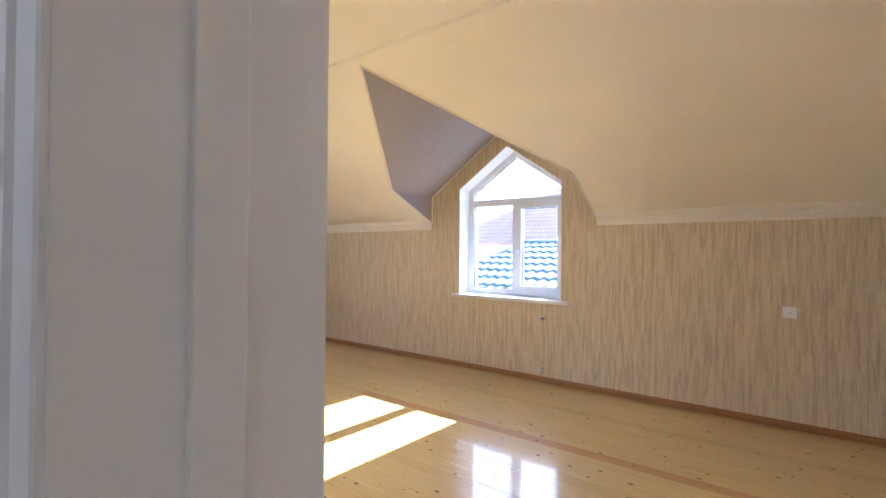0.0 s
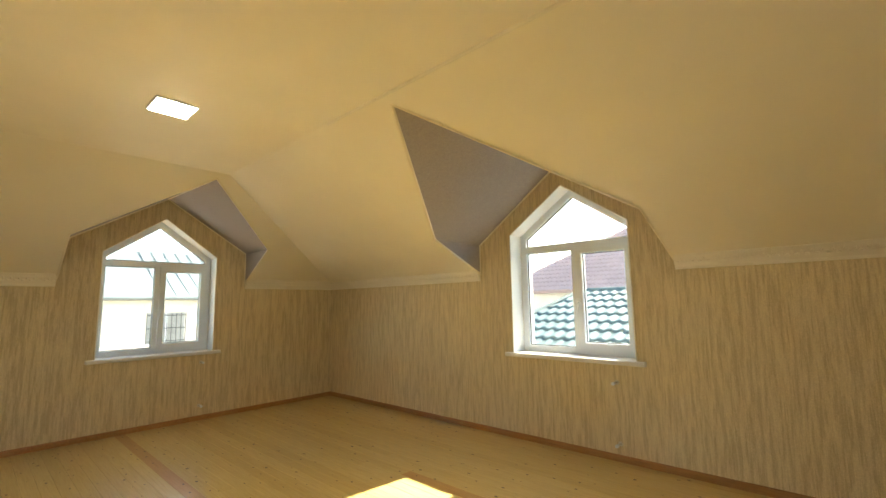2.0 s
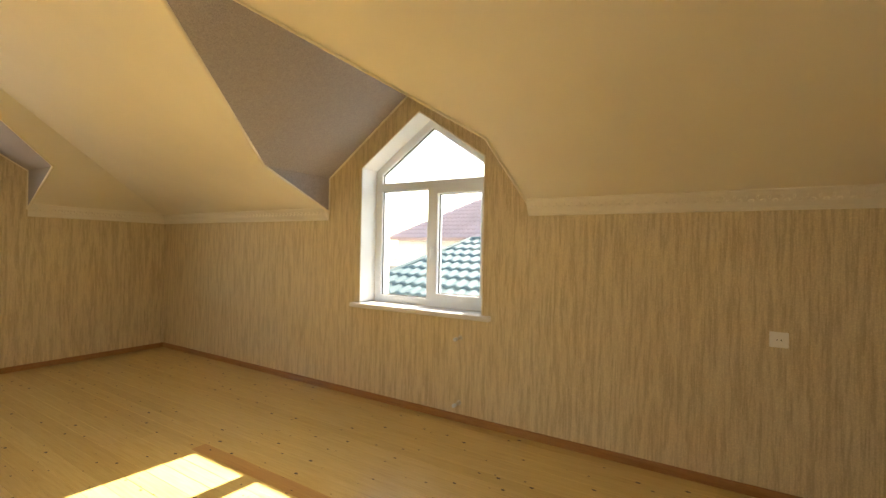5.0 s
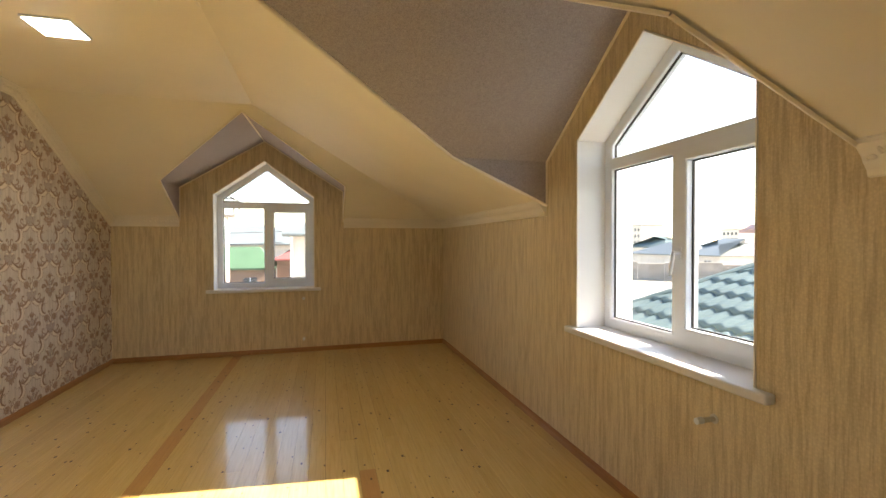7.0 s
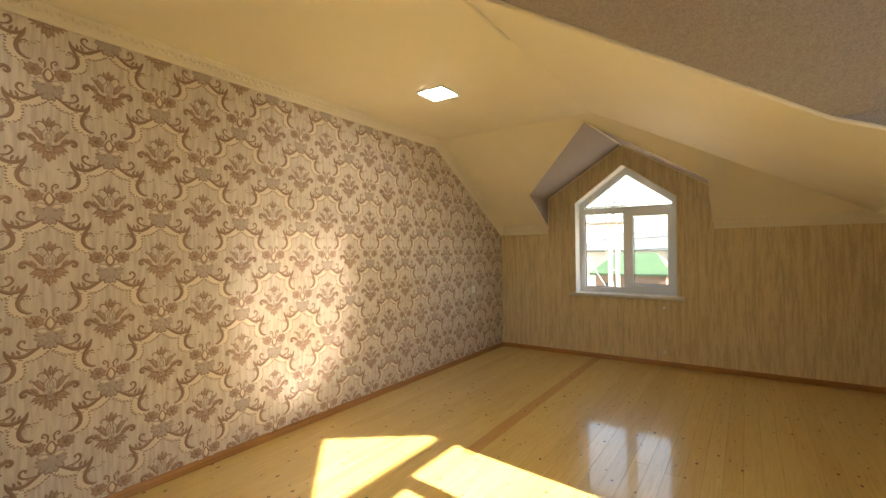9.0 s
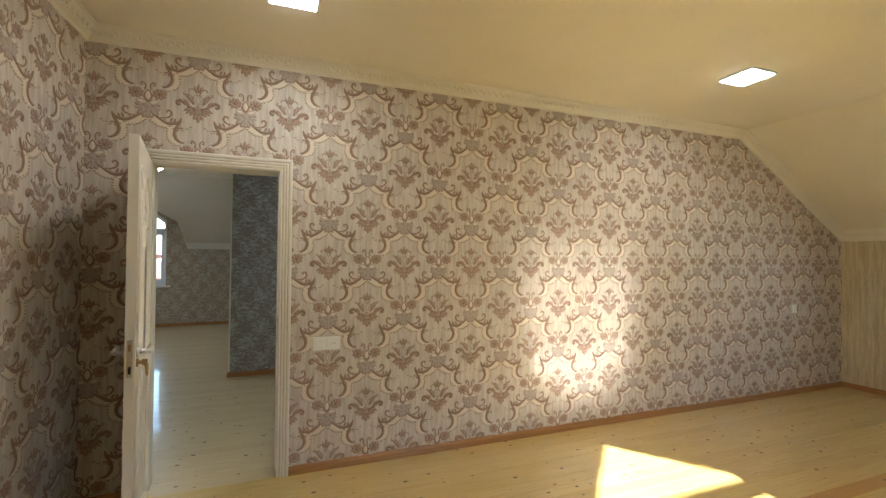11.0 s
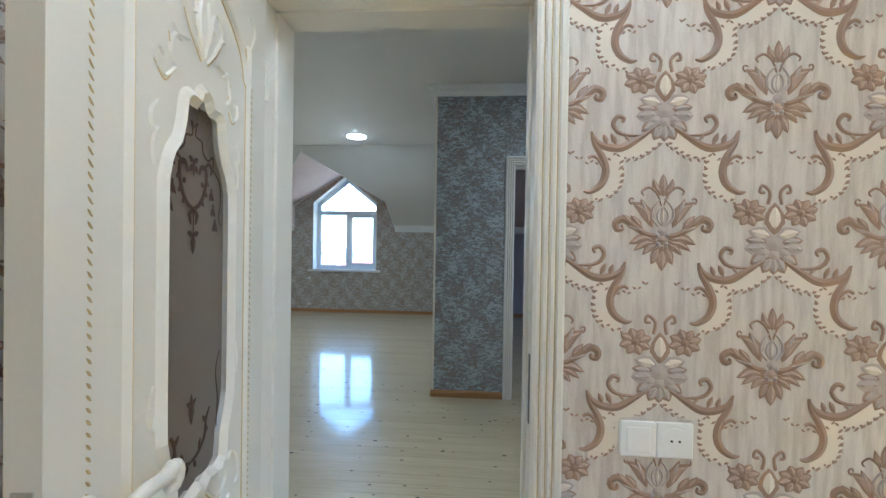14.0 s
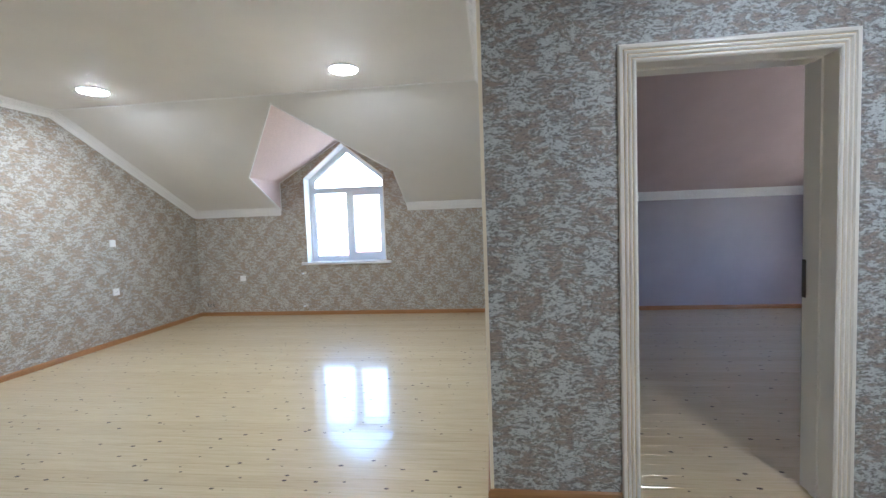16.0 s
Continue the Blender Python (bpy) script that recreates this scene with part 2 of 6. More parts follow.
M_BLACK = mat("black", (0.02, 0.02, 0.02), 0.5)
M_SEAL = mat("seal", (0.03, 0.03, 0.03), 0.6)
M_PIPE = paint("grey_pipe", (0.62, 0.60, 0.56), 0.4, 0.05, 0.05)

# ---- geometry helpers ----
def mesh_ob(name, bm, mats, parent=None, smooth=False):
    me = bpy.data.meshes.new(name)
    bmesh.ops.recalc_face_normals(bm, faces=bm.faces)
    bm.to_mesh(me)
    bm.free()
    for m in mats if isinstance(mats, (list, tuple)) else [mats]:
        me.materials.append(m)
    if smooth:
        for p in me.polygons:
            p.use_smooth = True
    ob = new(name, me)
    if parent:
        ob.parent = parent
    return ob


def part(name, bm, material, parent, label="", smooth=False):
    ob = mesh_ob(name, bm, material, parent, smooth)
    if label:
        tagged(ob, label)
    return ob


def structure(ob, label, category):
    return tagged(ob, label, category, kind="structure")


def thing(name, label, category, m=None, group=""):
    ob = new(name)
    ob.empty_display_size = 0.05
    if m is not None:
        ob.matrix_world = m
    return tagged(ob, label, category, group)


def box(bm, lo, hi, bevel=0.0, mi=0):
    s = [(b - a) for a, b in zip(lo, hi)]
    c = [(a + b) / 2 for a, b in zip(lo, hi)]
    r = bmesh.ops.create_cube(bm, size=1, matrix=Matrix.LocRotScale(c, None, s))
    vs = r["verts"]
    fs = {f for v in vs for f in v.link_faces}
    for f in fs:
        f.material_index = mi
    if bevel:
        es = list({e for f in fs for e in f.edges})
        g = bmesh.ops.bevel(bm, geom=es, offset=bevel, segments=2, affect="EDGES", profile=0.5)
        for f in g["faces"]:
            f.material_index = mi
    return bm


def cyl(bm, a, b, r, seg=12, r2=None, mi=0):
    a, b = Vector(a), Vector(b)
    d = b - a
    m = Matrix.Translation((a + b) / 2) @ d.to_track_quat("Z", "Y").to_matrix().to_4x4()
    g = bmesh.ops.create_cone(bm, cap_ends=True, segments=seg, radius1=r, radius2=r if r2 is None else r2, depth=d.length, matrix=m)
    for f in {f for v in g["verts"] for f in v.link_faces}:
        f.material_index = mi
    return bm


def slab(outline, holes, place, depth, front=0, back=0, sides=0, hole_side=0):
    """A plate with holes: outline and holes are 2D loops; place(u, v, d) lays a point at depth d."""
    bm = bmesh.new()
    loops = [outline] + list(holes)
    rings = []
    for d in (0.0, depth):
        es, layer = [], []
        for lp in loops:
            vs = [bm.verts.new(place(u, v, d)) for u, v in lp]
            layer.append(vs)
            es += [bm.edges.new((vs[i], vs[(i + 1) % len(vs)])) for i in range(len(vs))]
        g = bmesh.ops.triangle_fill(bm, edges=es, use_beauty=True, use_dissolve=False)
        for f in g["geom"]:
            if isinstance(f, bmesh.types.BMFace):
                f.material_index = front if d == 0 else back
        rings.append(layer)
    for li, (a, b) in enumerate(zip(*rings)):
        for i in range(len(a)):
            j = (i + 1) % len(a)
            f = bm.faces.new((a[i], a[j], b[j], b[i]))
            f.material_index = hole_side if li else sides
    return bm


def prism(profile, a, b, up, out, ends=(0.0, 0.0)):
    """A moulding: the 2D profile (out, up) drawn from a to b; ends: how far each end slides per metre outwards (a mitre)."""
    bm = bmesh.new()
    a, b, up, out = Vector(a), Vector(b), Vector(up).normalized(), Vector(out).normalized()
    d = (b - a).normalized()
    r0 = [bm.verts.new(a + out * o + up * u + d * o * ends[0]) for o, u in profile]
    r1 = [bm.verts.new(b + out * o + up * u - d * o * ends[1]) for o, u in profile]
    n = len(profile)
    for i in range(n):
        j = (i + 1) % n
        bm.faces.new((r0[i], r0[j], r1[j], r1[i]))
    bm.faces.new(r0)
    bm.faces.new(list(reversed(r1)))
    return bm


def faces_ob(name, polys, thick, mats, parent=None):
    """Ceiling pieces: each polygon (3D, seen from below) is given thickness upwards."""
    bm = bmesh.new()
    for pts, mi in polys:
        pts = [Vector(p) for p in pts]
        n = Vector((0, 0, 0))
        for i in range(len(pts)):
            p, q = pts[i], pts[(i + 1) % len(pts)]
            n += Vector(((p.y - q.y) * (p.z + q.z), (p.z - q.z) * (p.x + q.x), (p.x - q.x) * (p.y + q.y)))
        n.normalize()
        if n.z < 0:
            n = -n
        if abs(n.z) < 0.05:
            n = Vector((0, 0, 0.0)) + n
        lo = [bm.verts.new(p) for p in pts]
        hi = [bm.verts.new(p + n * thick) for p in pts]
        for ring in (lo, hi):
            es = [bm.edges.get((ring[i], ring[(i + 1) % len(ring)])) or bm.edges.new((ring[i], ring[(i + 1) % len(ring)])) for i in range(len(ring))]
            g = bmesh.ops.triangle_fill(bm, edges=es, use_beauty=True, use_dissolve=False)
            for f in g["geom"]:
                if isinstance(f, bmesh.types.BMFace):
                    f.material_index = mi
        for i in range(len(lo)):
            j = (i + 1) % len(lo)
            f = bm.faces.new((lo[i], lo[j], hi[j], hi[i]))
            f.material_index = mi
    return mesh_ob(name, bm, mats, parent)


# ---- the plan ----
EX, NY, WX = 4.12, 7.04, 0.0            # room: east, north and west wall faces
SW, SE = -0.045, -0.22                   # the south wall runs slightly askew
KZ, CZ = 1.73, 2.735                    # knee-wall top, flat ceiling
FX, FY = 1.83, 5.385                    # folds between flat ceiling and slopes
KE, KN = (CZ - KZ) / (EX - FX), (CZ - KZ) / (NY - FY)
ED = dict(a=1.935, b=3.995, c=2.965, eave=2.06, apex=2.80, win=(2.305, 3.573, 0.868, 2.13, 2.572))
ND = dict(a=0.735, b=2.72, c=1.7275, eave=2.135, apex=2.762, win=(1.115, 2.335, 0.845, 2.055, 2.505))
HWX, HSY, HCZ, HKZ, HFX = -7.05, -4.10, 2.69, 1.63, -4.86   # hall
KH = (HCZ - HKZ) / (HFX - HWX)
HD = dict(a=-2.68, b=-0.705, c=-1.6925, eave=2.045, apex=2.645, win=(-2.295, -1.062, 0.81, 2.095, 2.595))
DOOR = (0.275, 1.003, 1.985)            # opening in the west wall: y, y, height
PDOOR = (1.172, 1.985, 2.01)            # opening in the partition
PX, PY = -2.655, 0.485                    # partition: east face, corner
T_OUT, T_IN = 0.32, 0.20


def hole_of(d):
    """The hole in the wall behind a door lining."""
    k = 0.021
    return [(d[0] - k, -0.29), (d[1] + k, -0.29), (d[1] + k, d[2] + k), (d[0] - k, d[2] + k)]


def dormer_outline(lo, hi, kz, d):
    return [(lo, -0.3), (hi, -0.3), (hi, kz), (d["b"], kz), (d["b"], d["eave"]), (d["c"], d["apex"]), (d["a"], d["eave"]), (d["a"], kz), (lo, kz)]


def win_loop(w):
    y0, y1, z0, z1, za = w
    return [(y0, z0), (y1, z0), (y1, z1), ((y0 + y1) / 2, za), (y0, z1)]


def east(u, v, d):
    return (EX + d, u, v)


def north(u, v, d):
    return (u, NY + d, v)


def hall_west(u, v, d):
    return (HWX - d, u, v)


WALLS = {}
WALLS["east"] = structure(mesh_ob("wall_east", slab(dormer_outline(-0.5, NY + 0.3, KZ, ED), [win_loop(ED["win"])], east, T_OUT, 0, 0, 0, 1), [M_STRIPE, M_WHITE]),
                          "beige wall papered with fine vertical streaks, under a gabled dormer", "wall")
WALLS["north"] = structure(mesh_ob("wall_north", slab(dormer_outline(-0.16, EX, KZ, ND), [win_loop(ND["win"])], north, T_OUT, 0, 0, 0, 1), [M_STRIPE, M_WHITE]),
                           "beige wall papered with fine vertical streaks, with a gabled window", "wall")
WALLS["west"] = structure(mesh_ob("wall_west", slab([(SW - 0.4, -0.3), (NY, -0.3), (NY, KZ), (FY, CZ), (SW - 0.4, CZ)],
                                                    [hole_of(DOOR)],
                                                    lambda u, v, d: (WX - d, u, v), T_IN, 0, 1, 0, 2), [M_DAMASK, M_GREY, M_WHITE]),
                          "partition wall with embossed brown damask wallpaper and a doorway", "wall")
SDIR = Vector((EX - WX, SE - SW, 0)).normalized()
SOUT = Vector((-SDIR.y, SDIR.x, 0))
SLEN = Vector((EX - WX, SE - SW, 0)).length


def south(u, v, d):
    p = Vector((WX, SW, v)) + SDIR * u - SOUT * d
    return (p.x, p.y, p.z)


WALLS["south"] = structure(mesh_ob("wall_south", slab([(0, -0.3), (SLEN + 0.3, -0.3), (SLEN + 0.3, KZ - 0.13), (SLEN, KZ), (FX * SLEN / EX, CZ), (0, CZ)], [], south, 0.14), [M_DAMASK]),
                           "end wall with embossed brown damask wallpaper under the slope", "wall")


def slope_e(x, y):
    return (x, y, KZ + KE * (EX - x))


def slope_n(x, y):
    return (x, y, KZ + KN * (NY - y))


xe = EX - (ED["eave"] - KZ) / KE
ye = NY - (ND["eave"] - KZ) / KN
PEAK_E = slope_e(1.90, ED["c"])
PEAK_N = slope_n(ND["c"], 5.45)
ceil_room = faces_ob("ceiling", [
    ([(WX, -0.6, CZ), (FX, -0.6, CZ), (FX, FY, CZ), (WX, FY, CZ)], 0),
    ([slope_e(EX, -0.6), slope_e(EX, ED["a"]), slope_e(xe, ED["a"]), PEAK_E, slope_e(xe, ED["b"]), slope_e(EX, ED["b"]), slope_e(EX, NY), slope_e(FX, FY), slope_e(FX, -0.6)], 0),
    ([slope_n(WX, NY), slope_n(ND["a"], NY), slope_n(ND["a"], ye), PEAK_N, slope_n(ND["b"], ye), slope_n(ND["b"], NY), slope_n(EX, NY), slope_n(FX, FY), slope_n(WX, FY)], 0),
], 0.1, [M_CEIL])
structure(ceil_room, "cream painted attic ceiling, flat with two sloping sides", "ceiling")


def dormer_faces(d, wall, inner, peak, kz):
    """Roof planes and cheeks of a dormer: wall(y, z) on the facade, inner(y) where the eave meets the slope."""
    A = wall(d["c"], d["apex"])
    out = []
    for s, k in (("a", 0.004), ("b", -0.004)):
        ef, ei, ft = wall(d[s], d["eave"]), inner(d[s]), wall(d[s], kz)
        out += [(A, ef, ei), (A, ei, peak), (wall(d[s] + k, kz), wall(d[s] + k, d["eave"]), inner(d[s] + k))]
    return out


def dormer_ob(name, d, wall, inner, peak, kz, mats, label):
    mid = Vector(wall(d["c"], d["eave"] - 0.5))
    mid = mid.lerp(Vector(peak), 0.25)
    mid.z = d["eave"] - 0.5
    bm = bmesh.new()
    for pts in dormer_faces(d, wall, inner, peak, kz):
        pts = [Vector(p) for p in pts]
        n = (pts[1] - pts[0]).cross(pts[2] - pts[0]).normalized()
        if n.dot(sum(pts, Vector()) / 3 - mid) < 0:
            n = -n
        lo = [bm.verts.new(p) for p in pts]
        hi = [bm.verts.new(p + n * 0.09 + Vector((0, 0, 0.03))) for p in pts]
        bm.faces.new(lo)
        bm.faces.new(hi)
        for k in range(3):
            bm.faces.new((lo[k], lo[(k + 1) % 3], hi[(k + 1) % 3], hi[k]))
    return structure(mesh_ob(name, bm, mats), label, "ceiling")


dormer_ob("ceiling_dormer_east", ED, lambda y, z: (EX, y, z), lambda y: slope_e(xe, y), PEAK_E, KZ, [M_SPECK], "grey speckled paper lining of the dormer roof")
dormer_ob("ceiling_dormer_north", ND, lambda x, z: (x, NY, z), lambda x: slope_n(x, ye), PEAK_N, KZ, [M_SPECK], "grey speckled paper lining of the dormer roof")

# ---- hall and the rooms off it ----
WALLS["hall_west"] = structure(mesh_ob("wall_hall_west", slab(dormer_outline(HSY - 0.3, PY + 0.16, HKZ, HD), [win_loop(HD["win"])], hall_west, T_OUT, 0, 0, 0, 1), [M_GREY_WARM, M_WHITE]),
                               "hall end wall in mottled grey-brown paper with a gabled window", "wall")


def slope_h(x, y):
    return (x, y, HKZ + KH * (x - HWX))


xh = HWX + (HD["eave"] - HKZ) / KH
PEAK_H = slope_h(-4.97, HD["c"])
HALL_Y = 3.2
structure(faces_ob("ceiling_hall", [
    ([(-T_IN, HSY - 0.4, HCZ), (-T_IN, HALL_Y, HCZ), (PX, HALL_Y, HCZ), (PX, PY, HCZ), (HFX, PY, HCZ), (HFX, HSY - 0.4, HCZ)], 0),
    ([slope_h(HWX, HSY - 0.4), slope_h(HWX, HD["a"]), slope_h(xh, HD["a"]), PEAK_H, slope_h(xh, HD["b"]), slope_h(HWX, HD["b"]), slope_h(HWX, PY), slope_h(HFX, PY), slope_h(HFX, HSY - 0.4)], 0),
], 0.1, [M_CEIL_HALL]), "white painted hall ceiling with a sloping side", "ceiling")
dormer_ob("ceiling_dormer_hall", HD, lambda y, z: (HWX, y, z), lambda y: slope_h(xh, y), PEAK_H, HKZ, [M_SPECK_HALL], "pale embossed paper lining of the hall dormer roof")

SDOOR = (-3.88, -3.12, 2.03)            # opening in the hall's south wall
structure(mesh_ob("wall_hall_south", slab([(HWX, -0.3), (-2.76, -0.3), (-2.76, HCZ), (HFX, HCZ), (HWX, HKZ)],
                                          [hole_of(SDOOR)],
                                          lambda u, v, d: (u, HSY - d, v), 0.14, 0, 0, 0, 1), [M_GREY_WARM, M_WHITE]),
          "hall side wall in mottled grey-brown paper with a doorway", "wall")
bm = bmesh.new()
box(bm, (-2.74, -3.56, -0.3), (-T_IN, -3.42, HCZ))
box(bm, (-2.76, HSY - 0.14, -0.3), (-2.62, -3.562, HCZ))
structure(mesh_ob("wall_hall_return", bm, [M_GREY]), "short hall wall in dark mottled grey paper", "wall")
bm = bmesh.new()
box(bm, (-2.85, -3.57, -0.3), (-2.742, -3.31, HCZ), 0.004)
structure(mesh_ob("pilaster", bm, [M_WHITE]), "white square pilaster at the end of a grey wall", "pilaster")

structure(mesh_ob("wall_partition", slab([(PY, -0.3), (5.2, -0.3), (5.2, HCZ), (PY, HCZ)],
                                         [hole_of(PDOOR)],
                                         lambda u, v, d: (PX - d, u, v), 0.19, 0, 1, 0, 2), [M_GREY, M_MAUVE, M_WHITE]),
          "hall partition in mottled grey-blue paper with an open doorway", "wall")
bm = bmesh.new()
box(bm, (HWX - 0.1, PY, -0.3), (PX - 0.192, PY + 0.16, HCZ))
structure(mesh_ob("wall_partition_side", bm, [M_GREY]), "long side of the grey hall partition", "wall")
bm = bmesh.new()
box(bm, (PX + 0.002, HALL_Y, -0.3), (-T_IN - 0.002, HALL_Y + 0.14, HCZ))
structure(mesh_ob("wall_hall_north", bm, [M_GREY]), "grey papered wall closing the hall", "wall")
bm = bmesh.new()
box(bm, (-T_IN, -3.8, -0.3), (-0.002, SW - 0.402, HCZ))
structure(mesh_ob("wall_hall_east", bm, [M_GREY]), "grey papered wall closing the hall beside the bedroom", "wall")

# side room with blue paper and a mauve slope
bm = bmesh.new()
box(bm, (HWX - 0.25, PY + 0.162, -0.3), (HWX, 5.2, HKZ))
structure(mesh_ob("wall_side_room_west", bm, [M_BLUE]), "knee wall in plain blue-grey paper", "wall")
# the hole is an invented, unseen opening that lets sky light into the room
bm = slab([(HWX - 0.2, -0.3), (PX, -0.3), (PX, HCZ), (HWX - 0.2, HCZ)], [[(-5.5, 0.85), (-4.4, 0.85), (-4.4, 2.1), (-5.5, 2.1)]], lambda u, v, d: (u, 5.2 + d, v), 0.14)
structure(mesh_ob("wall_side_room_north", bm, [M_BLUE]), "unseen far wall of the side room in blue-grey paper, with an added opening for daylight", "wall")
structure(faces_ob("ceiling_side_room", [
    ([(PX - 0.19, PY + 0.1, HCZ), (PX - 0.19, 5.3, HCZ), (HFX, 5.3, HCZ), (HFX, PY + 0.1, HCZ)], 0),
    ([slope_h(HWX, PY + 0.165), slope_h(HWX, 5.3), slope_h(HFX, 5.3), slope_h(HFX, PY + 0.165)], 0),
], 0.1, [M_MAUVE]), "mauve papered sloping ceiling of the unlit side room", "ceiling")

# lobby behind the hall's south doorway
bm = bmesh.new()
box(bm, (-5.4, -6.9, -0.3), (-2.2, -6.76, HCZ))
structure(mesh_ob("wall_lobby_south", bm, [M_GREY]), "dark grey papered wall of the back lobby", "wall")
bm = bmesh.new()
box(bm, (-5.4, -6.758, -0.3), (-5.26, HSY - 0.142, HCZ))
structure(mesh_ob("wall_lobby_west", bm, [M_GREY]), "dark grey papered wall of the back lobby", "wall")
bm = bmesh.new()
box(bm, (-2.34, -6.758, -0.3), (-2.2, -3.565, HCZ))
structure(mesh_ob("wall_lobby_east", bm, [M_GREY]), "dark grey papered wall of the back lobby", "wall")
structure(faces_ob("ceiling_lobby", [([(-5.4, -6.9, 1.5), (-2.2, -6.9, 1.5), (-2.2, HSY - 0.14, HCZ), (-5.4, HSY - 0.14, HCZ)], 0)], 0.1, [M_CEIL_HALL]),
          "white sloping ceiling of the back lobby", "ceiling")

# ---- floors: each plank a piece, boards run north-south ----
def plank_mesh(w, l):
    bm = bmesh.new()
    g = 0.0003
    x, y, e, h = w / 2 - g, l / 2 - g, 0.0008, 0.025
    top = [bm.verts.new(p) for p in ((-x + e, -y + e, 0), (x - e, -y + e, 0), (x - e, y - e, 0), (-x + e, y - e, 0))]
    mid = [bm.verts.new(p) for p in ((-x, -y, -e), (x, -y, -e), (x, y, -e), (-x, y, -e))]
    low = [bm.verts.new(p) for p in ((-x, -y, -h), (x, -y, -h), (x, y, -h), (-x, y, -h))]
    bm.faces.new(top)
    for a, b in ((top, mid), (mid, low)):
        for i in range(4):
            bm.faces.new((a[i], b[i], b[(i + 1) % 4], a[(i + 1) % 4]))
    me = bpy.data.meshes.new("plank")
    bmesh.ops.recalc_face_normals(bm, faces=bm.faces)
    bm.to_mesh(me)
    bm.free()
    return me


def planked(name, x0, x1, y0, y1, width, joints, material, special, label, rnd):
    bm = bmesh.new()
    box(bm, (x0, y0, -0.3), (x1, y1, -0.026))
    floor = structure(mesh_ob(name, bm, [M_SUB]), label, "floor")
    n = round((x1 - x0) / width)
    w = (x1 - x0) / n
    cache = {}
    for i in range(n):
        x = x0 + w * (i + 0.5)
        cuts = [y0]
        for j in joints:
            forced = any(abs(x - sx) < w * 0.51 and j in (sa, sb) for sx, sa, sb, sm in special)
            if y0 + 0.5 < j < y1 - 0.5 and (forced or rnd.random() < 0.4):
                cuts.append(j if forced else j + rnd.uniform(-0.9, 0.9))
        cuts.append(y1)
        for a, b in zip(cuts, cuts[1:]):
            m = material
            for sx, sa, sb, sm in special:
                if abs(x - sx) < w * 0.51 and a < (sa + sb) / 2 < b:
                    m = sm
            key = (round(b - a, 3), m.name)
            if key not in cache:
                cache[key] = plank_mesh(w, b - a)
                cache[key].materials.append(m)
            ob = new("plank", cache[key])
            ob.parent = floor
            ob.location = (x, (a + b) / 2, rnd.uniform(-0.0006, 0.0))
    return floor


# ---- mouldings ----
CROWN = [(0, -0.082), (0.012, -0.082), (0.016, -0.066), (0.034, -0.05), (0.040, -0.036), (0.058, -0.024), (0.066, -0.010), (0.078, -0.006), (0.078, 0.0), (0, 0.0)]
BASE = [(0, 0), (0.016, 0), (0.016, 0.038), (0.012, 0.05), (0.006, 0.056), (0, 0.058)]
BEAD = [(0, -0.013), (0.010, -0.009), (0.014, 0.0), (0.010, 0.009), (0, 0.013)]


def crown(a, b, up, out, material, ends=(0, 0), label="white embossed ceiling cornice", rise=0.0):
    """rise: the slope of the ceiling above, which the cornice leans up to."""
    ob = mesh_ob("cornice_trim", prism([(o, u + o * rise) for o, u in CROWN], a, b, up, out, ends), material)
    # raised leaf pattern along the cove
    a, b, up, out = Vector(a), Vector(b), Vector(up).normalized(), Vector(out).normalized()
    d = b - a
    n = int(d.length / 0.055)
    bm = bmesh.new()
    for i in range(n):
        c = a + d * ((i + 0.5) / n) + out * 0.036 + up * (-0.041 + 0.036 * rise)
        m = Matrix.Translation(c) @ Matrix((d.normalized(), (out + up).normalized(), (out - up).normalized())).transposed().to_4x4() @ Matrix.Diagonal((0.017, 0.013, 0.007, 1))
        bmesh.ops.create_icosphere(bm, subdivisions=1, radius=1, matrix=m)
        c2 = a + d * (i / n) + out * 0.05 + up * (-0.03 + 0.05 * rise)
        m = Matrix.Translation(c2) @ Matrix((d.normalized(), (out + up).normalized(), (out - up).normalized())).transposed().to_4x4() @ Matrix.Diagonal((0.008, 0.017, 0.006, 1))
        bmesh.ops.create_icosphere(bm, subdivisions=1, radius=1, matrix=m)
    part("leaf_relief", bm, material, ob, smooth=True)
    return structure(ob, label, "cornice")


def base(a, b, out, ends=(0, 0)):
    ob = mesh_ob("baseboard", prism(BASE, a, b, (0, 0, 1), out, ends), M_BASE)
    return structure(ob, "brown varnished wooden baseboard", "baseboard")


def bead(a, b, n1, n2, material=None):
    a, b = Vector(a), Vector(b)
    out = (Vector(n1) + Vector(n2)).normalized()
    up = out.cross((b - a).normalized())
    ob = mesh_ob("edge_trim", prism(BEAD, a, b, up, out), material or M_BEAD)
    return structure(ob, "thin cream edging bead along the dormer", "trim")


Z = (0, 0, 1)
nE = Vector((-KE, 0, -1)).normalized()      # downward normals of the slopes
nN = Vector((0, -KN, -1)).normalized()
# west wall
sl = Vector((0, NY - FY, KZ - CZ)).normalized()
slup = Vector((0, -sl.z, sl.y)).normalized()
crown((WX, SW, CZ), (WX, FY, CZ), Z, (1, 0, 0), M_CROWN)
crown((WX, FY, CZ), (WX, NY, KZ), slup, (1, 0, 0), M_CROWN)
# north wall
crown((WX, NY, KZ), (ND["a"], NY, KZ), Z, (0, -1, 0), M_CROWN, rise=KN)
crown((ND["b"], NY, KZ), (EX, NY, KZ), Z, (0, -1, 0), M_CROWN, rise=KN)
# east wall
crown((EX, SE, KZ), (EX, ED["a"], KZ), Z, (-1, 0, 0), M_CROWN, rise=KE)
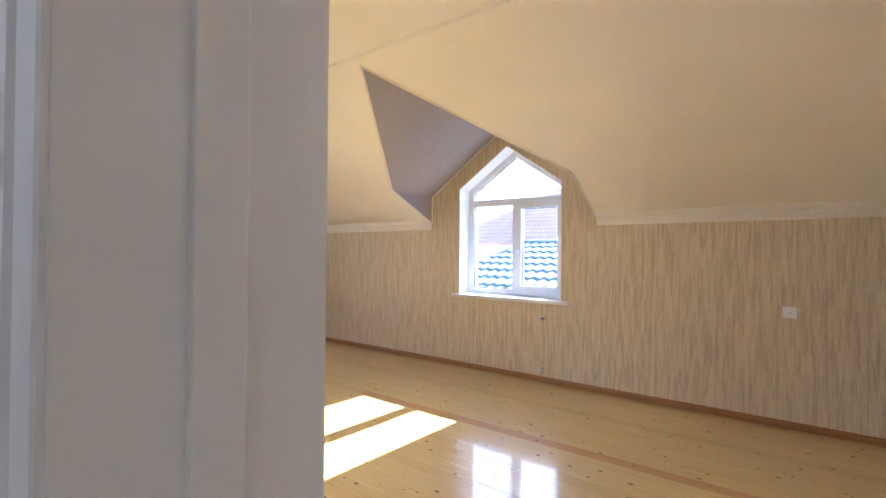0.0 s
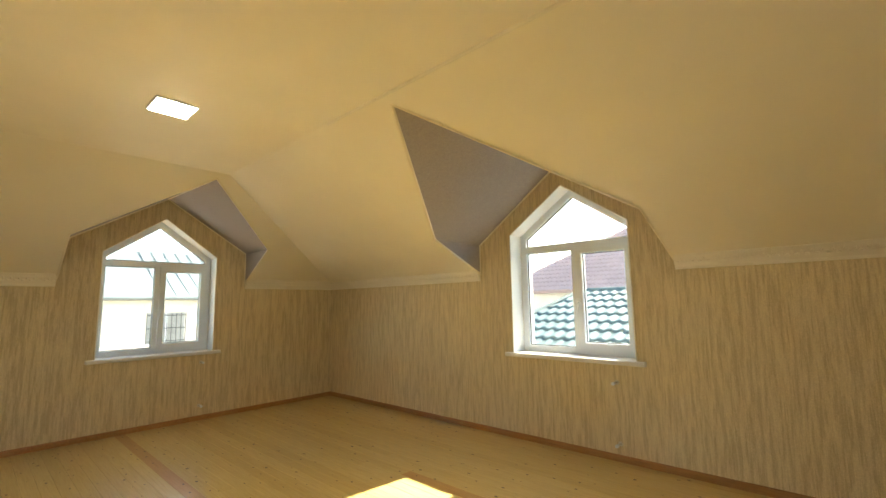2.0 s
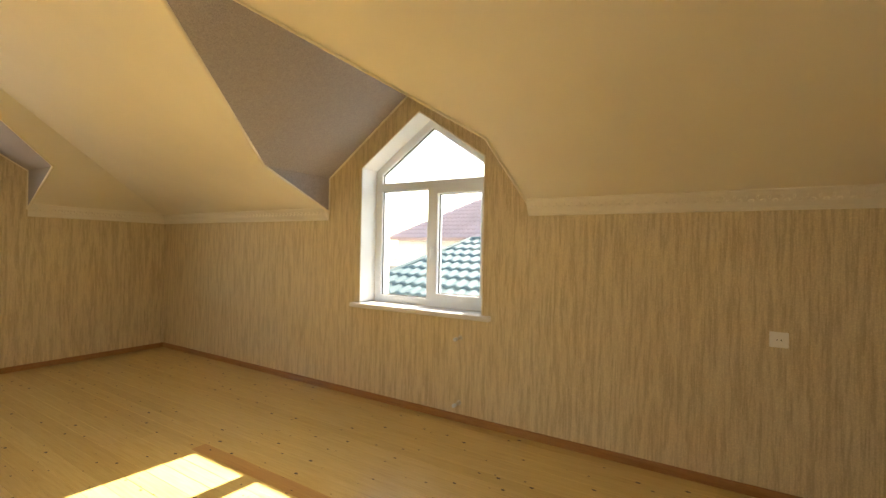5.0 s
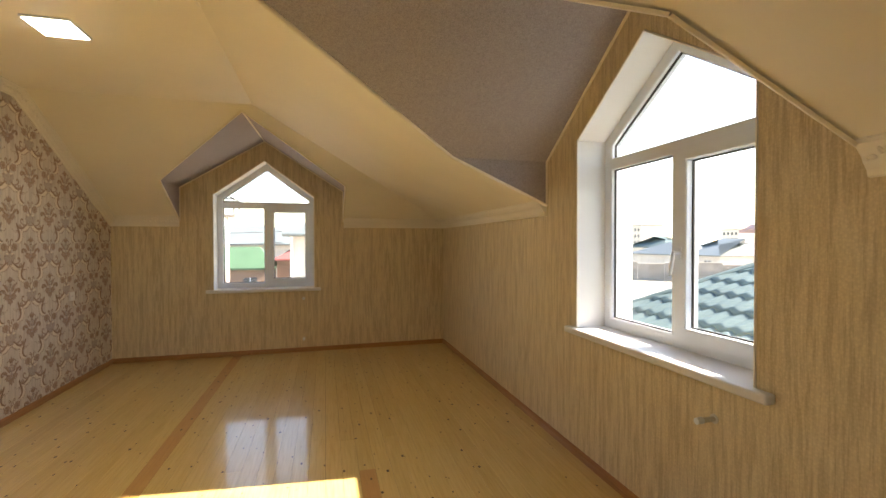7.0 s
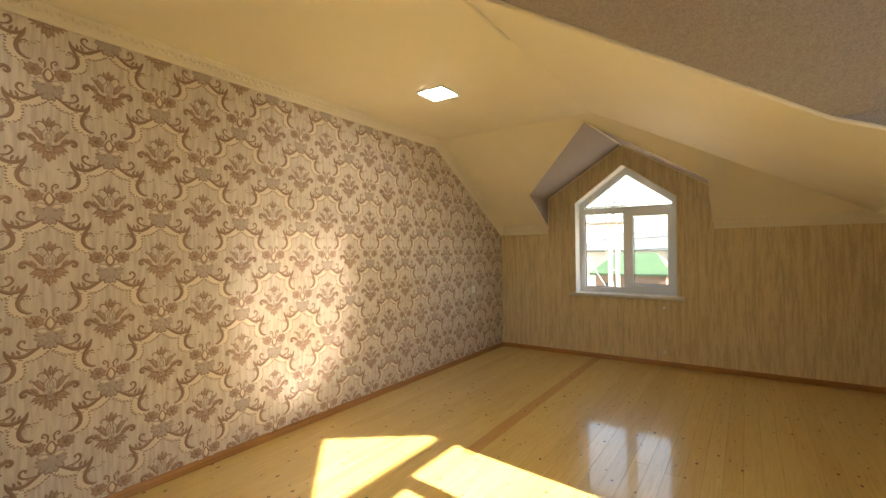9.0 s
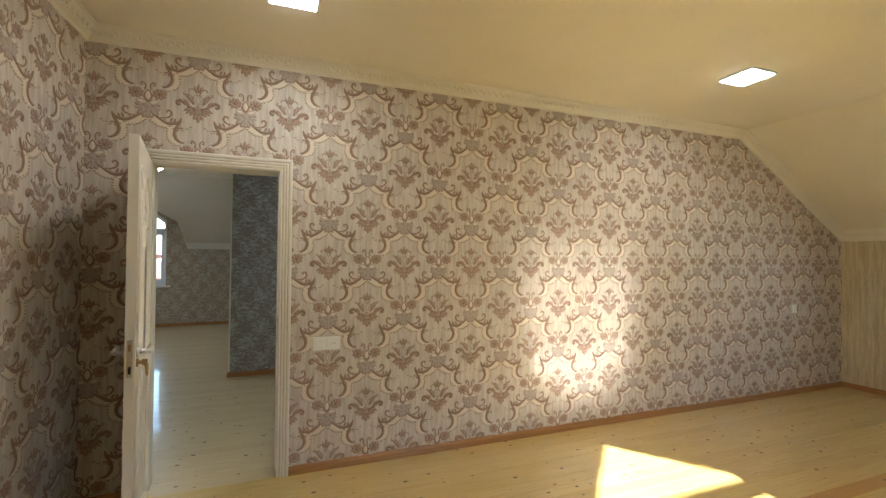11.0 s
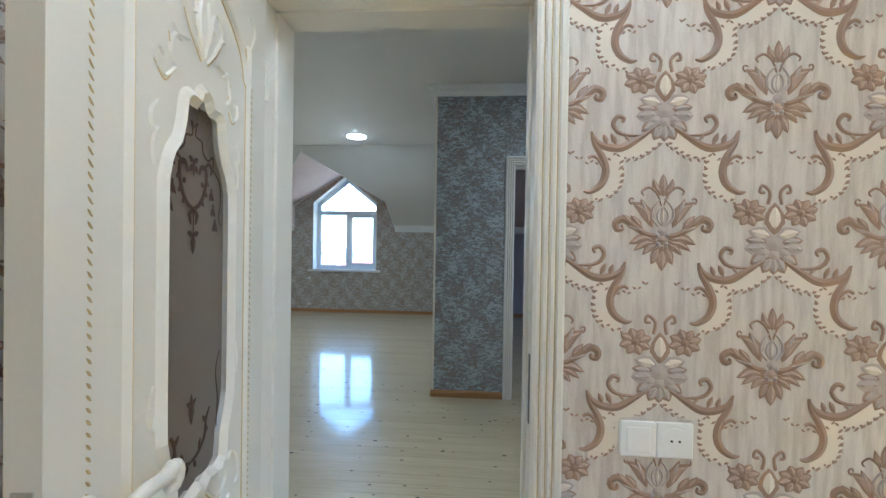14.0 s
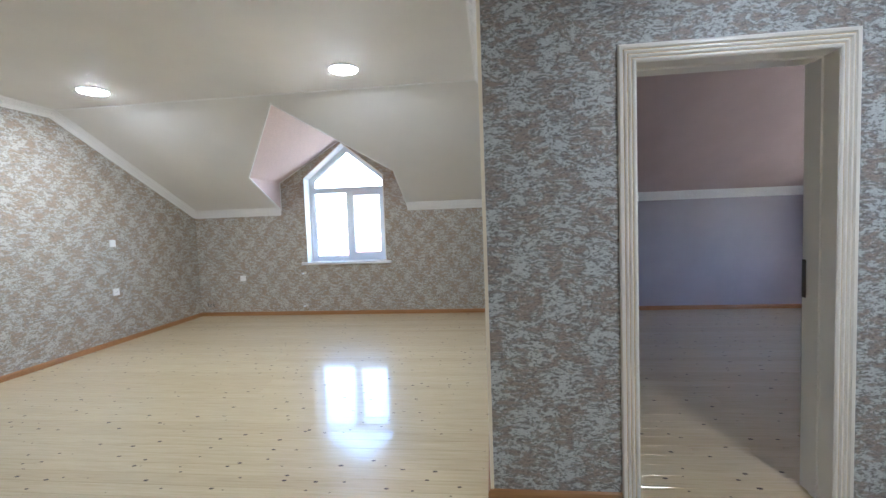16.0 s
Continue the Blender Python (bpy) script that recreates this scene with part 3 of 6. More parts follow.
crown((EX, ED["b"], KZ), (EX, NY, KZ), Z, (-1, 0, 0), M_CROWN, rise=KE)
# south wall
fs = Vector(south(FX * SLEN / EX, CZ, 0))
crown(south(0, CZ, 0), fs, Z, SOUT, M_CROWN)
s2 = (Vector(south(SLEN, KZ, 0)) - fs).normalized()
crown(fs, south(SLEN, KZ, 0), SOUT.cross(s2) * (1 if SOUT.cross(s2).z > 0 else -1), SOUT, M_CROWN)
# bead on the fold of the flat ceiling
ob = mesh_ob("ceiling_trim", prism(BEAD, (FX, SE, CZ), (FX, 3.6, CZ), (1, 0, 0), (0, 0, -1)), M_CROWN)
structure(ob, "thin bead along the ceiling fold", "trim")

base((WX, SW, 0), (WX, DOOR[0] - 0.077, 0), (1, 0, 0))
base((WX, DOOR[1] + 0.077, 0), (WX, NY, 0), (1, 0, 0), (0, 1))
base((WX, NY, 0), (EX, NY, 0), (0, -1, 0), (1, 1))
base((EX, SE, 0), (EX, NY, 0), (-1, 0, 0), (1, 1))
base(south(0, 0, 0), south(SLEN, 0, 0), SOUT, (1, 1))


def dormer_beads(d, wall, inner, peak, kz, inward, material):
    """Thin beads where facade, roof planes and the slope meet."""
    A = Vector(wall(d["c"], d["apex"]))
    down = Vector((0, 0, -1))
    inward = Vector(inward)
    bead(A, peak, down, down, material)
    for s in ("a", "b"):
        e, i, f = Vector(wall(d[s], d["eave"])), Vector(inner(d[s])), Vector(wall(d[s], kz))
        side = (A - e)
        side.z = 0
        side.normalize()
        bead(f, e, inward, side, material)
        bead(e, A, inward, down, material)
        bead(i, peak, inward * 0.3 + down, side, material)
        bead(f, i, inward * 0.4 + down, side, material)


dormer_beads(ED, lambda y, z: (EX, y, z), lambda y: slope_e(xe, y), PEAK_E, KZ, (-1, 0, 0), M_BEAD)
dormer_beads(ND, lambda x, z: (x, NY, z), lambda x: slope_n(x, ye), PEAK_N, KZ, (0, -1, 0), M_BEAD)
dormer_beads(HD, lambda y, z: (HWX, y, z), lambda y: slope_h(xh, y), PEAK_H, HKZ, (1, 0, 0), M_CROWN_HALL)

# hall mouldings
lab = "white hall ceiling cornice"
hs = Vector((HWX - HFX, 0, HKZ - HCZ)).normalized()
hup = Vector((hs.z, 0, -hs.x))
crown((-2.85, HSY, HCZ), (HFX, HSY, HCZ), Z, (0, 1, 0), M_CROWN_HALL, label=lab)
crown((HFX, HSY, HCZ), (HWX, HSY, HKZ), hup, (0, 1, 0), M_CROWN_HALL, label=lab)
crown((HWX, HSY, HKZ), (HWX, HD["a"], HKZ), Z, (1, 0, 0), M_CROWN_HALL, label=lab, rise=KH)
crown((HWX, HD["b"], HKZ), (HWX, PY, HKZ), Z, (1, 0, 0), M_CROWN_HALL, label=lab, rise=KH)
crown((PX, PY, HCZ), (PX, HALL_Y, HCZ), Z, (1, 0, 0), M_CROWN_HALL, (-1, 0), label=lab)
crown((HFX, PY, HCZ), (PX, PY, HCZ), Z, (0, -1, 0), M_CROWN_HALL, (0, -1), label=lab)
crown((-2.742, -3.42, HCZ), (-T_IN, -3.42, HCZ), Z, (0, 1, 0), M_CROWN_HALL, label=lab)
crown((-2.742, -3.42, HCZ), (-2.742, -3.31, HCZ), Z, (1, 0, 0), M_CROWN_HALL, (0, -1), label=lab)
crown((-2.85, -3.31, HCZ), (-2.742, -3.31, HCZ), Z, (0, 1, 0), M_CROWN_HALL, (-1, -1), label=lab)
crown((HWX, 0.66, HKZ), (HWX, 5.2, HKZ), Z, (1, 0, 0), M_CROWN_HALL, label="white cornice between blue wall and mauve slope", rise=KH)
ob = mesh_ob("ceiling_trim", prism(BEAD, (HFX, HSY, HCZ), (HFX, PY, HCZ), (1, 0, 0), (0, 0, -1)), M_CROWN_HALL)
structure(ob, "thin bead along the hall ceiling fold", "trim")
base((HWX, HSY, 0), (HWX, PY, 0), (1, 0, 0), (1, 0))
base((HWX, HSY, 0), (SDOOR[0] - 0.077, HSY, 0), (0, 1, 0), (1, 0))
base((PX, PY, 0), (PX, PDOOR[0] - 0.077, 0), (1, 0, 0), (-1, 0))
base((PX, PDOOR[1] + 0.077, 0), (PX, HALL_Y, 0), (1, 0, 0))
base((HWX, PY, 0), (PX, PY, 0), (0, -1, 0), (1, -1))
base((HWX, 0.66, 0), (HWX, 5.2, 0), (1, 0, 0))
base((-2.742, -3.42, 0), (-T_IN, -3.42, 0), (0, 1, 0))
bm = prism([(-0.013, -0.013), (0.004, -0.013), (0.004, 0.004), (-0.013, 0.004)], (PX, PY, 0.058), (PX, PY, HCZ - 0.08), (0, -1, 0), (1, 0, 0))
structure(mesh_ob("corner_trim", bm, M_BEAD), "cream corner strip on the grey partition", "trim")

# ---- door casings: fluted boards round an opening ----
FLUTE = [(0, 0), (0.012, 0), (0.016, 0.006), (0.016, 0.012), (0.009, 0.016), (0.009, 0.019), (0.018, 0.023), (0.018, 0.03), (0.010, 0.034), (0.010, 0.037), (0.019, 0.041), (0.019, 0.048),
         (0.011, 0.052), (0.011, 0.055), (0.020, 0.059), (0.020, 0.071), (0.014, 0.077), (0, 0.077)]
BROAD = [(0, 0), (0.012, 0), (0.014, 0.004), (0.014, 0.055), (0.018, 0.062), (0.018, 0.15), (0.026, 0.158), (0.026, 0.235), (0.018, 0.245), (0, 0.245)]


def casing(name, place, a, b, h, depth, label, back=FLUTE):
    """place(u, v, d): d metres proud of the wall face. A lining of the opening and a fluted casing on both faces."""
    root = structure(new(name), label, "door frame")

    def loop(bm, dsign, d0, prof):
        pts = [(a, 0), (a, h), (b, h), (b, 0)]
        dirs = [(-1, 0), (-1, 1), (1, 1), (1, 0)]
        rings = []
        for (u, v), (du, dv) in zip(pts, dirs):
            rings.append([bm.verts.new(place(u + du * (w + 0.003), v + dv * (w + 0.003), d0 + dsign * o)) for o, w in prof])
        n = len(prof)
        for r0, r1, in zip(rings, rings[1:]):
            for i in range(n):
                j = (i + 1) % n
                f = bm.faces.new((r0[i], r0[j], r1[j], r1[i]))
                f.material_index = 1 if prof[i][0] < 0.012 and prof[j][0] < 0.012 and 0 < i < n - 2 else 0
        bm.faces.new(rings[0])
        bm.faces.new(list(reversed(rings[-1])))

    for nm, sg, d0 in (("casing_front", 1, 0.0), ("casing_back", -1, -depth)):
        bm = bmesh.new()
        loop(bm, sg, d0, FLUTE if sg > 0 else back)
        part(nm, bm, [M_DOOR, M_PATINA], root)
    for nm, u0, u1, v0, v1 in (("jamb", a - 0.020, a, 0, h), ("jamb", b, b + 0.020, 0, h), ("head", a - 0.020, b + 0.020, h, h + 0.020)):
        bm = bmesh.new()
        lo, hi = Vector(place(u0, v0, 0.008)), Vector(place(u1, v1, -depth - 0.008))
        box(bm, [min(p, q) for p, q in zip(lo, hi)], [max(p, q) for p, q in zip(lo, hi)], 0.002)
        # door stop
        s0, s1 = (u0 + 0.004, u1 + 0.009) if nm == "jamb" and u1 == a else ((u0 - 0.009, u1 - 0.004) if nm == "jamb" else (a + 0.01, b - 0.01))
        w0 = v0 if nm == "jamb" else v0 - 0.009
        lo, hi = Vector(place(s0, w0, -0.08)), Vector(place(s1, v1 - 0.004, -0.125))
        box(bm, [min(p, q) for p, q in zip(lo, hi)], [max(p, q) for p, q in zip(lo, hi)], 0.002)
        part(nm, bm, M_DOOR, root)
    return root


frame_a = casing("door_frame_1", lambda u, v, d: (WX + d, u, v), DOOR[0], DOOR[1], DOOR[2], T_IN, "cream fluted door frame with gold lines in the damask wall", BROAD)
frame_p = casing("door_frame_2", lambda u, v, d: (PX + d, u, v), PDOOR[0], PDOOR[1], PDOOR[2], 0.19, "cream fluted door frame with gold lines in the grey partition")
frame_s = casing("door_frame_3", lambda u, v, d: (u, HSY + d, v), SDOOR[0], SDOOR[1], SDOOR[2], 0.14, "white door frame in the mottled hall wall")
for root, place, u, z in ((frame_a, lambda u, v, d: (WX + d, u, v), DOOR[1], 0.95), (frame_p, lambda u, v, d: (PX - 0.15 + d, u, v), PDOOR[1] - 0.008, 1.02)):
    bm = bmesh.new()
    lo, hi = Vector(place(u - 0.002, z - 0.09, -0.012)), Vector(place(u + 0.001, z + 0.09, -0.036))
    box(bm, [min(p, q) for p, q in zip(lo, hi)], [max(p, q) for p, q in zip(lo, hi)], 0.001)
    part("strike_plate", bm, M_DARKSTEEL, root, "dull dark steel strike plate")


# ---- windows ----
def window(name, w, place, sash_low, label):
    """A five-sided PVC window: fixed light, tilting sash, and a gable light above the transom. sash_low: the sash is on the low-u side."""
    u0, u1, z0, z1, za = w
    root = structure(new(name), label, "window")
    D0, D1 = 0.215, 0.285
    fw = 0.085
    c = (u0 + u1) / 2

    def ring(name, outer, inner, d0, d1, parent, material=M_PVC):
        bm = bmesh.new()
        n = len(outer)
        e = 0.006
        sh = [(o, i) for o, i in zip(outer, inner)]
        A = [bm.verts.new(place(*o, d0)) for o, i in sh]
        B = [bm.verts.new(place(*[p + (q - p) * 0.9 for p, q in zip(o, i)], d0)) for o, i in sh]
        C = [bm.verts.new(place(*i, d0 + e)) for o, i in sh]
        E = [bm.verts.new(place(*i, d1)) for o, i in sh]
        F = [bm.verts.new(place(*o, d1)) for o, i in sh]
        for p, q in ((A, B), (B, C), (C, E), (E, F), (F, A)):
            for k in range(n):
                bm.faces.new((p[k], p[(k + 1) % n], q[(k + 1) % n], q[k]))
        return part(name, bm, material, parent)

    def inset(loop, d):
        """Moves a convex counter-clockwise loop inwards by d."""
        out = []
        n = len(loop)
        for k in range(n):
            p0, p1, p2 = Vector(loop[k - 1]), Vector(loop[k]), Vector(loop[(k + 1) % n])
            e1, e2 = (p1 - p0).normalized(), (p2 - p1).normalized()
            n1, n2 = Vector((-e1.y, e1.x)), Vector((-e2.y, e2.x))
            m = (n1 + n2) / (1 + n1.dot(n2))
            q = p1 + m * d
            out.append((q.x, q.y))
        return out

    def pane(loop, d, parent):
        ring("glazing_seal", inset(loop, -0.001), inset(loop, 0.007), d - 0.012, d, parent, M_SEAL)
        bm = bmesh.new()
        a = [bm.verts.new(place(*p, d)) for p in loop]
        b = [bm.verts.new(place(*p, d + 0.02)) for p in loop]
        bm.faces.new(a)
        bm.faces.new(list(reversed(b)))
        for k in range(len(loop)):
            bm.faces.new((a[k], b[k], b[(k + 1) % len(loop)], a[(k + 1) % len(loop)]))
        ob = part("pane", bm, M_GLASS, parent)
        ob.visible_shadow = False

    outer = win_loop((u0 - 0.02, u1 + 0.02, z0 - 0.018, z1 + 0.012, za + 0.024))
    ring("window_frame", outer, inset(outer, fw + 0.005), D0, D1, root)
    zt0, zt1 = z0 + 1.064, z0 + 1.139          # transom
    gi = inset(outer, fw + 0.005)
    bm = bmesh.new()
    lo, hi = Vector(place(gi[0][0] - 0.02, zt0, D0 + 0.001)), Vector(place(gi[1][0] + 0.02, zt1, D1 - 0.001))
    box(bm, [min(p, q) for p, q in zip(lo, hi)], [max(p, q) for p, q in zip(lo, hi)], 0.004)
    part("transom", bm, M_PVC, root)
    m0, m1 = c - 0.035, c + 0.035
    bm = bmesh.new()
    lo, hi = Vector(place(m0, gi[0][1] - 0.02, D0 + 0.0015)), Vector(place(m1, zt0 + 0.01, D1 - 0.0015))
    box(bm, [min(p, q) for p, q in zip(lo, hi)], [max(p, q) for p, q in zip(lo, hi)], 0.004)
    part("mullion", bm, M_PVC, root)
    low, high = (gi[0][0], gi[0][1]), (gi[1][0], gi[1][1])
    left = [(low[0], low[1]), (m0, low[1]), (m0, zt0), (low[0], zt0)]
    right = [(m1, low[1]), (high[0], low[1]), (high[0], zt0), (m1, zt0)]
    fixed, sash = (right, left) if sash_low else (left, right)
    pane(fixed, D0 + 0.035, root)
    so = inset(sash, -0.016)
    si = inset(sash, 0.05)
    leaf = ring("sash", so, si, D0 - 0.022, D1 - 0.01, root)
    pane(si, D0 + 0.03, leaf)
    # gable light
    n1 = gi[2]
    gable = [(low[0], zt1), (high[0], zt1), gi[2], gi[3], gi[4]]
    pane(gable, D0 + 0.035, root)
    # handle
    hu = (sash[1][0] - 0.01) if sash_low else (sash[0][0] + 0.01)
    hz = z0 + 0.52
    bm = bmesh.new()
    lo, hi = Vector(place(hu - 0.014, hz - 0.035, D0 - 0.030)), Vector(place(hu + 0.014, hz + 0.035, D0 - 0.0215))
    box(bm, [min(p, q) for p, q in zip(lo, hi)], [max(p, q) for p, q in zip(lo, hi)], 0.003)
    cyl(bm, place(hu, hz, D0 - 0.03), place(hu, hz, D0 - 0.062), 0.010)
    sg = 1 if sash_low else -1
    p0, p1 = Vector(place(hu, hz + 0.012, D0 - 0.06)), Vector(place(hu + sg * 0.028, hz - 0.115, D0 - 0.06))
    cyl(bm, p0, p1, 0.011, 10, 0.009)
    part("handle", bm, M_PVC, leaf, "white window handle")
    # hinges
    hu = so[0][0] if sash_low else so[1][0]
    for hz in (z0 + 0.2, z0 + 0.95):
        bm = bmesh.new()
        cyl(bm, place(hu, hz - 0.04, D0 - 0.02), place(hu, hz + 0.04, D0 - 0.02), 0.009)
        part("hinge", bm, M_PVC, leaf)
    # window board with a rounded nosing and returned ends
    bm = bmesh.new()
    lo, hi = Vector(place(u0 + 0.002, z0 - 0.030, D0 + 0.005)), Vector(place(u1 - 0.002, z0 + 0.004, -0.004))
    box(bm, [min(p, q) for p, q in zip(lo, hi)], [max(p, q) for p, q in zip(lo, hi)])
    lo, hi = Vector(place(u0 - 0.085, z0 - 0.036, -0.001)), Vector(place(u1 + 0.085, z0 + 0.006, -0.052))
    box(bm, [min(p, q) for p, q in zip(lo, hi)], [max(p, q) for p, q in zip(lo, hi)], 0.009)
    part("window_sill", bm, M_SILL, root, "pale marbled window board")
    # cream edging of the reveal
    lp = win_loop(w)
    bm = bmesh.new()
    for k in (1, 2, 3, 4):
        p, q = lp[k], lp[(k + 1) % 5]
        a, b = Vector(place(*p, -0.001)), Vector(place(*q, -0.001))
        cyl(bm, a, b, 0.006, 6)
    part("reveal_edging", bm, M_CROWN, root)
    return root


win_east = window("window_1", ED["win"], east, True, "white gabled plastic window with an opening sash and deep sill")
for u in (ED["win"][0] - 0.122, ED["win"][1] + 0.002):
    bm = bmesh.new()
    box(bm, (EX + T_OUT + 0.001, u, ED["win"][2] - 0.05), (EX + T_OUT + 0.12, u + 0.12, ED["win"][3] + 0.02), 0.006)
    part("outer_trim", bm, M_CROWN, win_east, "cream rendered outer window surround")
window("window_2", ND["win"], north, False, "white gabled plastic window looking out over roofs")
window("window_3", HD["win"], hall_west, False, "white gabled plastic window glaring with daylight in the hall")


# ---- lamps ----
def square_lamp(x, y, z, s, group):
    lamp = thing("ceiling_light", "small square white ceiling light panel, lit", "ceiling light", pose(x, y, z), group)
    bm = bmesh.new()
    box(bm, (-s / 2, -s / 2, -0.014), (s / 2, s / 2, 0.0), 0.004)
    part("frame", bm, M_PVC, lamp)
    bm = bmesh.new()
    box(bm, (-s / 2 + 0.012, -s / 2 + 0.012, -0.018), (s / 2 - 0.012, s / 2 - 0.012, -0.0145), 0.001)
    part("diffuser", bm, M_LAMP, lamp)
    return lamp


def round_lamp(x, y, z, r):
    lamp = thing("ceiling_light", "round white ceiling light, lit, in the hall", "ceiling light", pose(x, y, z), "round hall lights")
    bm = bmesh.new()
    cyl(bm, (0, 0, -0.014), (0, 0, 0), r, 32, r * 0.97)
    part("frame", bm, M_PVC, lamp)
    bm = bmesh.new()
    cyl(bm, (0, 0, -0.019), (0, 0, -0.0145), r - 0.012, 32)
    part("diffuser", bm, M_LAMP_HALL, lamp)


square_lamp(0.95, 4.08, CZ, 0.25, "square ceiling lights")
square_lamp(0.80, 1.05, CZ, 0.25, "square ceiling lights")
# the third lamp is unseen, added out of view to brighten the partition
for p in ((-4.38, -3.115), (-4.315, -0.69), (-1.15, 2.2)):
    round_lamp(*p, HCZ, 0.125)


# ---- switches, sockets, pipes ----
def plate(name, label, cat, m, w, h, kind):
    """Front faces +x of the pose m."""
    t = thing(name, label, cat, m)
    bm = bmesh.new()
    box(bm, (0, -w / 2, -h / 2), (0.012, w / 2, h / 2), 0.003)
    part("plate", bm, M_PLASTIC, t)
    bm = bmesh.new()
    if kind == "socket":
        cyl(bm, (0.0115, 0, 0), (0.0145, 0, 0), h * 0.36, 24)
        part("well", bm, M_PLASTIC, t)
        for s in (-1, 1):
            bm = bmesh.new()
            cyl(bm, (0.0142, s * 0.0095, 0), (0.0152, s * 0.0095, 0), 0.0032, 10)
            part("pin_hole", bm, M_BLACK, t)
    else:
        box(bm, (0.0115, -w * 0.33, -h * 0.36), (0.0155, w * 0.33, h * 0.36), 0.002)
        part("rocker", bm, M_PLASTIC, t)
    return t


plate("light_switch", "white rocker switch beside the doorway on damask paper", "switch", pose(WX, 1.27, 0.845), 0.088, 0.088, "switch")
plate("wall_socket", "white wall socket beside the switch on damask paper", "socket", pose(WX, 1.359, 0.845), 0.088, 0.088, "socket")
plate("wall_socket", "white wall socket on damask paper near the corner", "socket", pose(WX, 6.19, 0.91), 0.088, 0.088, "socket")
plate("wall_socket", "white wall socket on beige striped paper", "socket", pose(EX, 0.438, 0.915, 0, 0, 180), 0.088, 0.088, "socket")
plate("light_switch", "white switch on mottled grey paper", "switch", pose(-5.49, HSY, 1.24, 0, 0, 90), 0.085, 0.085, "switch")
plate("wall_socket", "white socket on mottled grey paper", "socket", pose(-5.49, HSY, 0.64, 0, 0, 90), 0.085, 0.085, "socket")
plate("wall_socket", "white socket on the hall end wall", "socket", pose(HWX, -3.366, 0.589), 0.085, 0.085, "socket")


def pipe(m):
    t = thing("pipe_stub", "short grey capped radiator pipe sticking out of the wall", "pipe", m, "radiator pipe stubs")
    bm = bmesh.new()
    cyl(bm, (-0.01, 0, 0), (0.075, 0, 0), 0.0105, 12)
    part("tube", bm, M_PIPE, t, smooth=False)
    bm = bmesh.new()
    cyl(bm, (0.066, 0, 0), (0.098, 0, 0), 0.0145, 12)
    part("cap", bm, M_PVC, t)
    bm = bmesh.new()
    cyl(bm, (0, 0, 0), (0.004, 0, 0), 0.021, 16)
    part("collar", bm, M_PIPE, t)


for z in (0.675, 0.15):
    pipe(pose(EX, 2.49, z, 0, 0, 180))
for z in (0.712, 0.18):
    pipe(pose(2.2, NY, z, 0, 0, -90))
for z in (0.65, 0.15):
    pipe(pose(HWX, -2.345, z, 0, 0, 0))


# loose cable ends by the hall corner
cable = thing("cable_end", "black cable ends poking from the wall above the baseboard", "cable", pose(HWX, -3.98, 0.20))
for k, (dy, dz, ln) in enumerate(((0.0, 0.0, 0.05), (0.05, -0.012, 0.07), (0.09, -0.004, 0.05))):
    bm = bmesh.new()
    cyl(bm, (-0.005, dy, dz), (ln, dy + 0.03, dz - 0.012), 0.006, 8)
    cyl(bm, (ln, dy + 0.03, dz - 0.012), (ln + 0.02, dy + 0.055, dz - 0.03), 0.006, 8)
    part("cable", bm, M_BLACK, cable)

# ---- embossed damask ornament on the papered walls ----
M_D_BROWN = paint("damask_brown", (0.33, 0.218, 0.158), 0.36, 0.12, 0.3)
M_D_ROSE = paint("damask_rose", (0.44, 0.315, 0.25), 0.38, 0.1, 0.3)
M_D_LILAC = paint("damask_lilac", (0.46, 0.395, 0.37), 0.36, 0.1, 0.3)
M_D_CREAM = paint("damask_cream", (0.76, 0.685, 0.60), 0.38, 0.04, 0.1)
LIFT = 0.0012


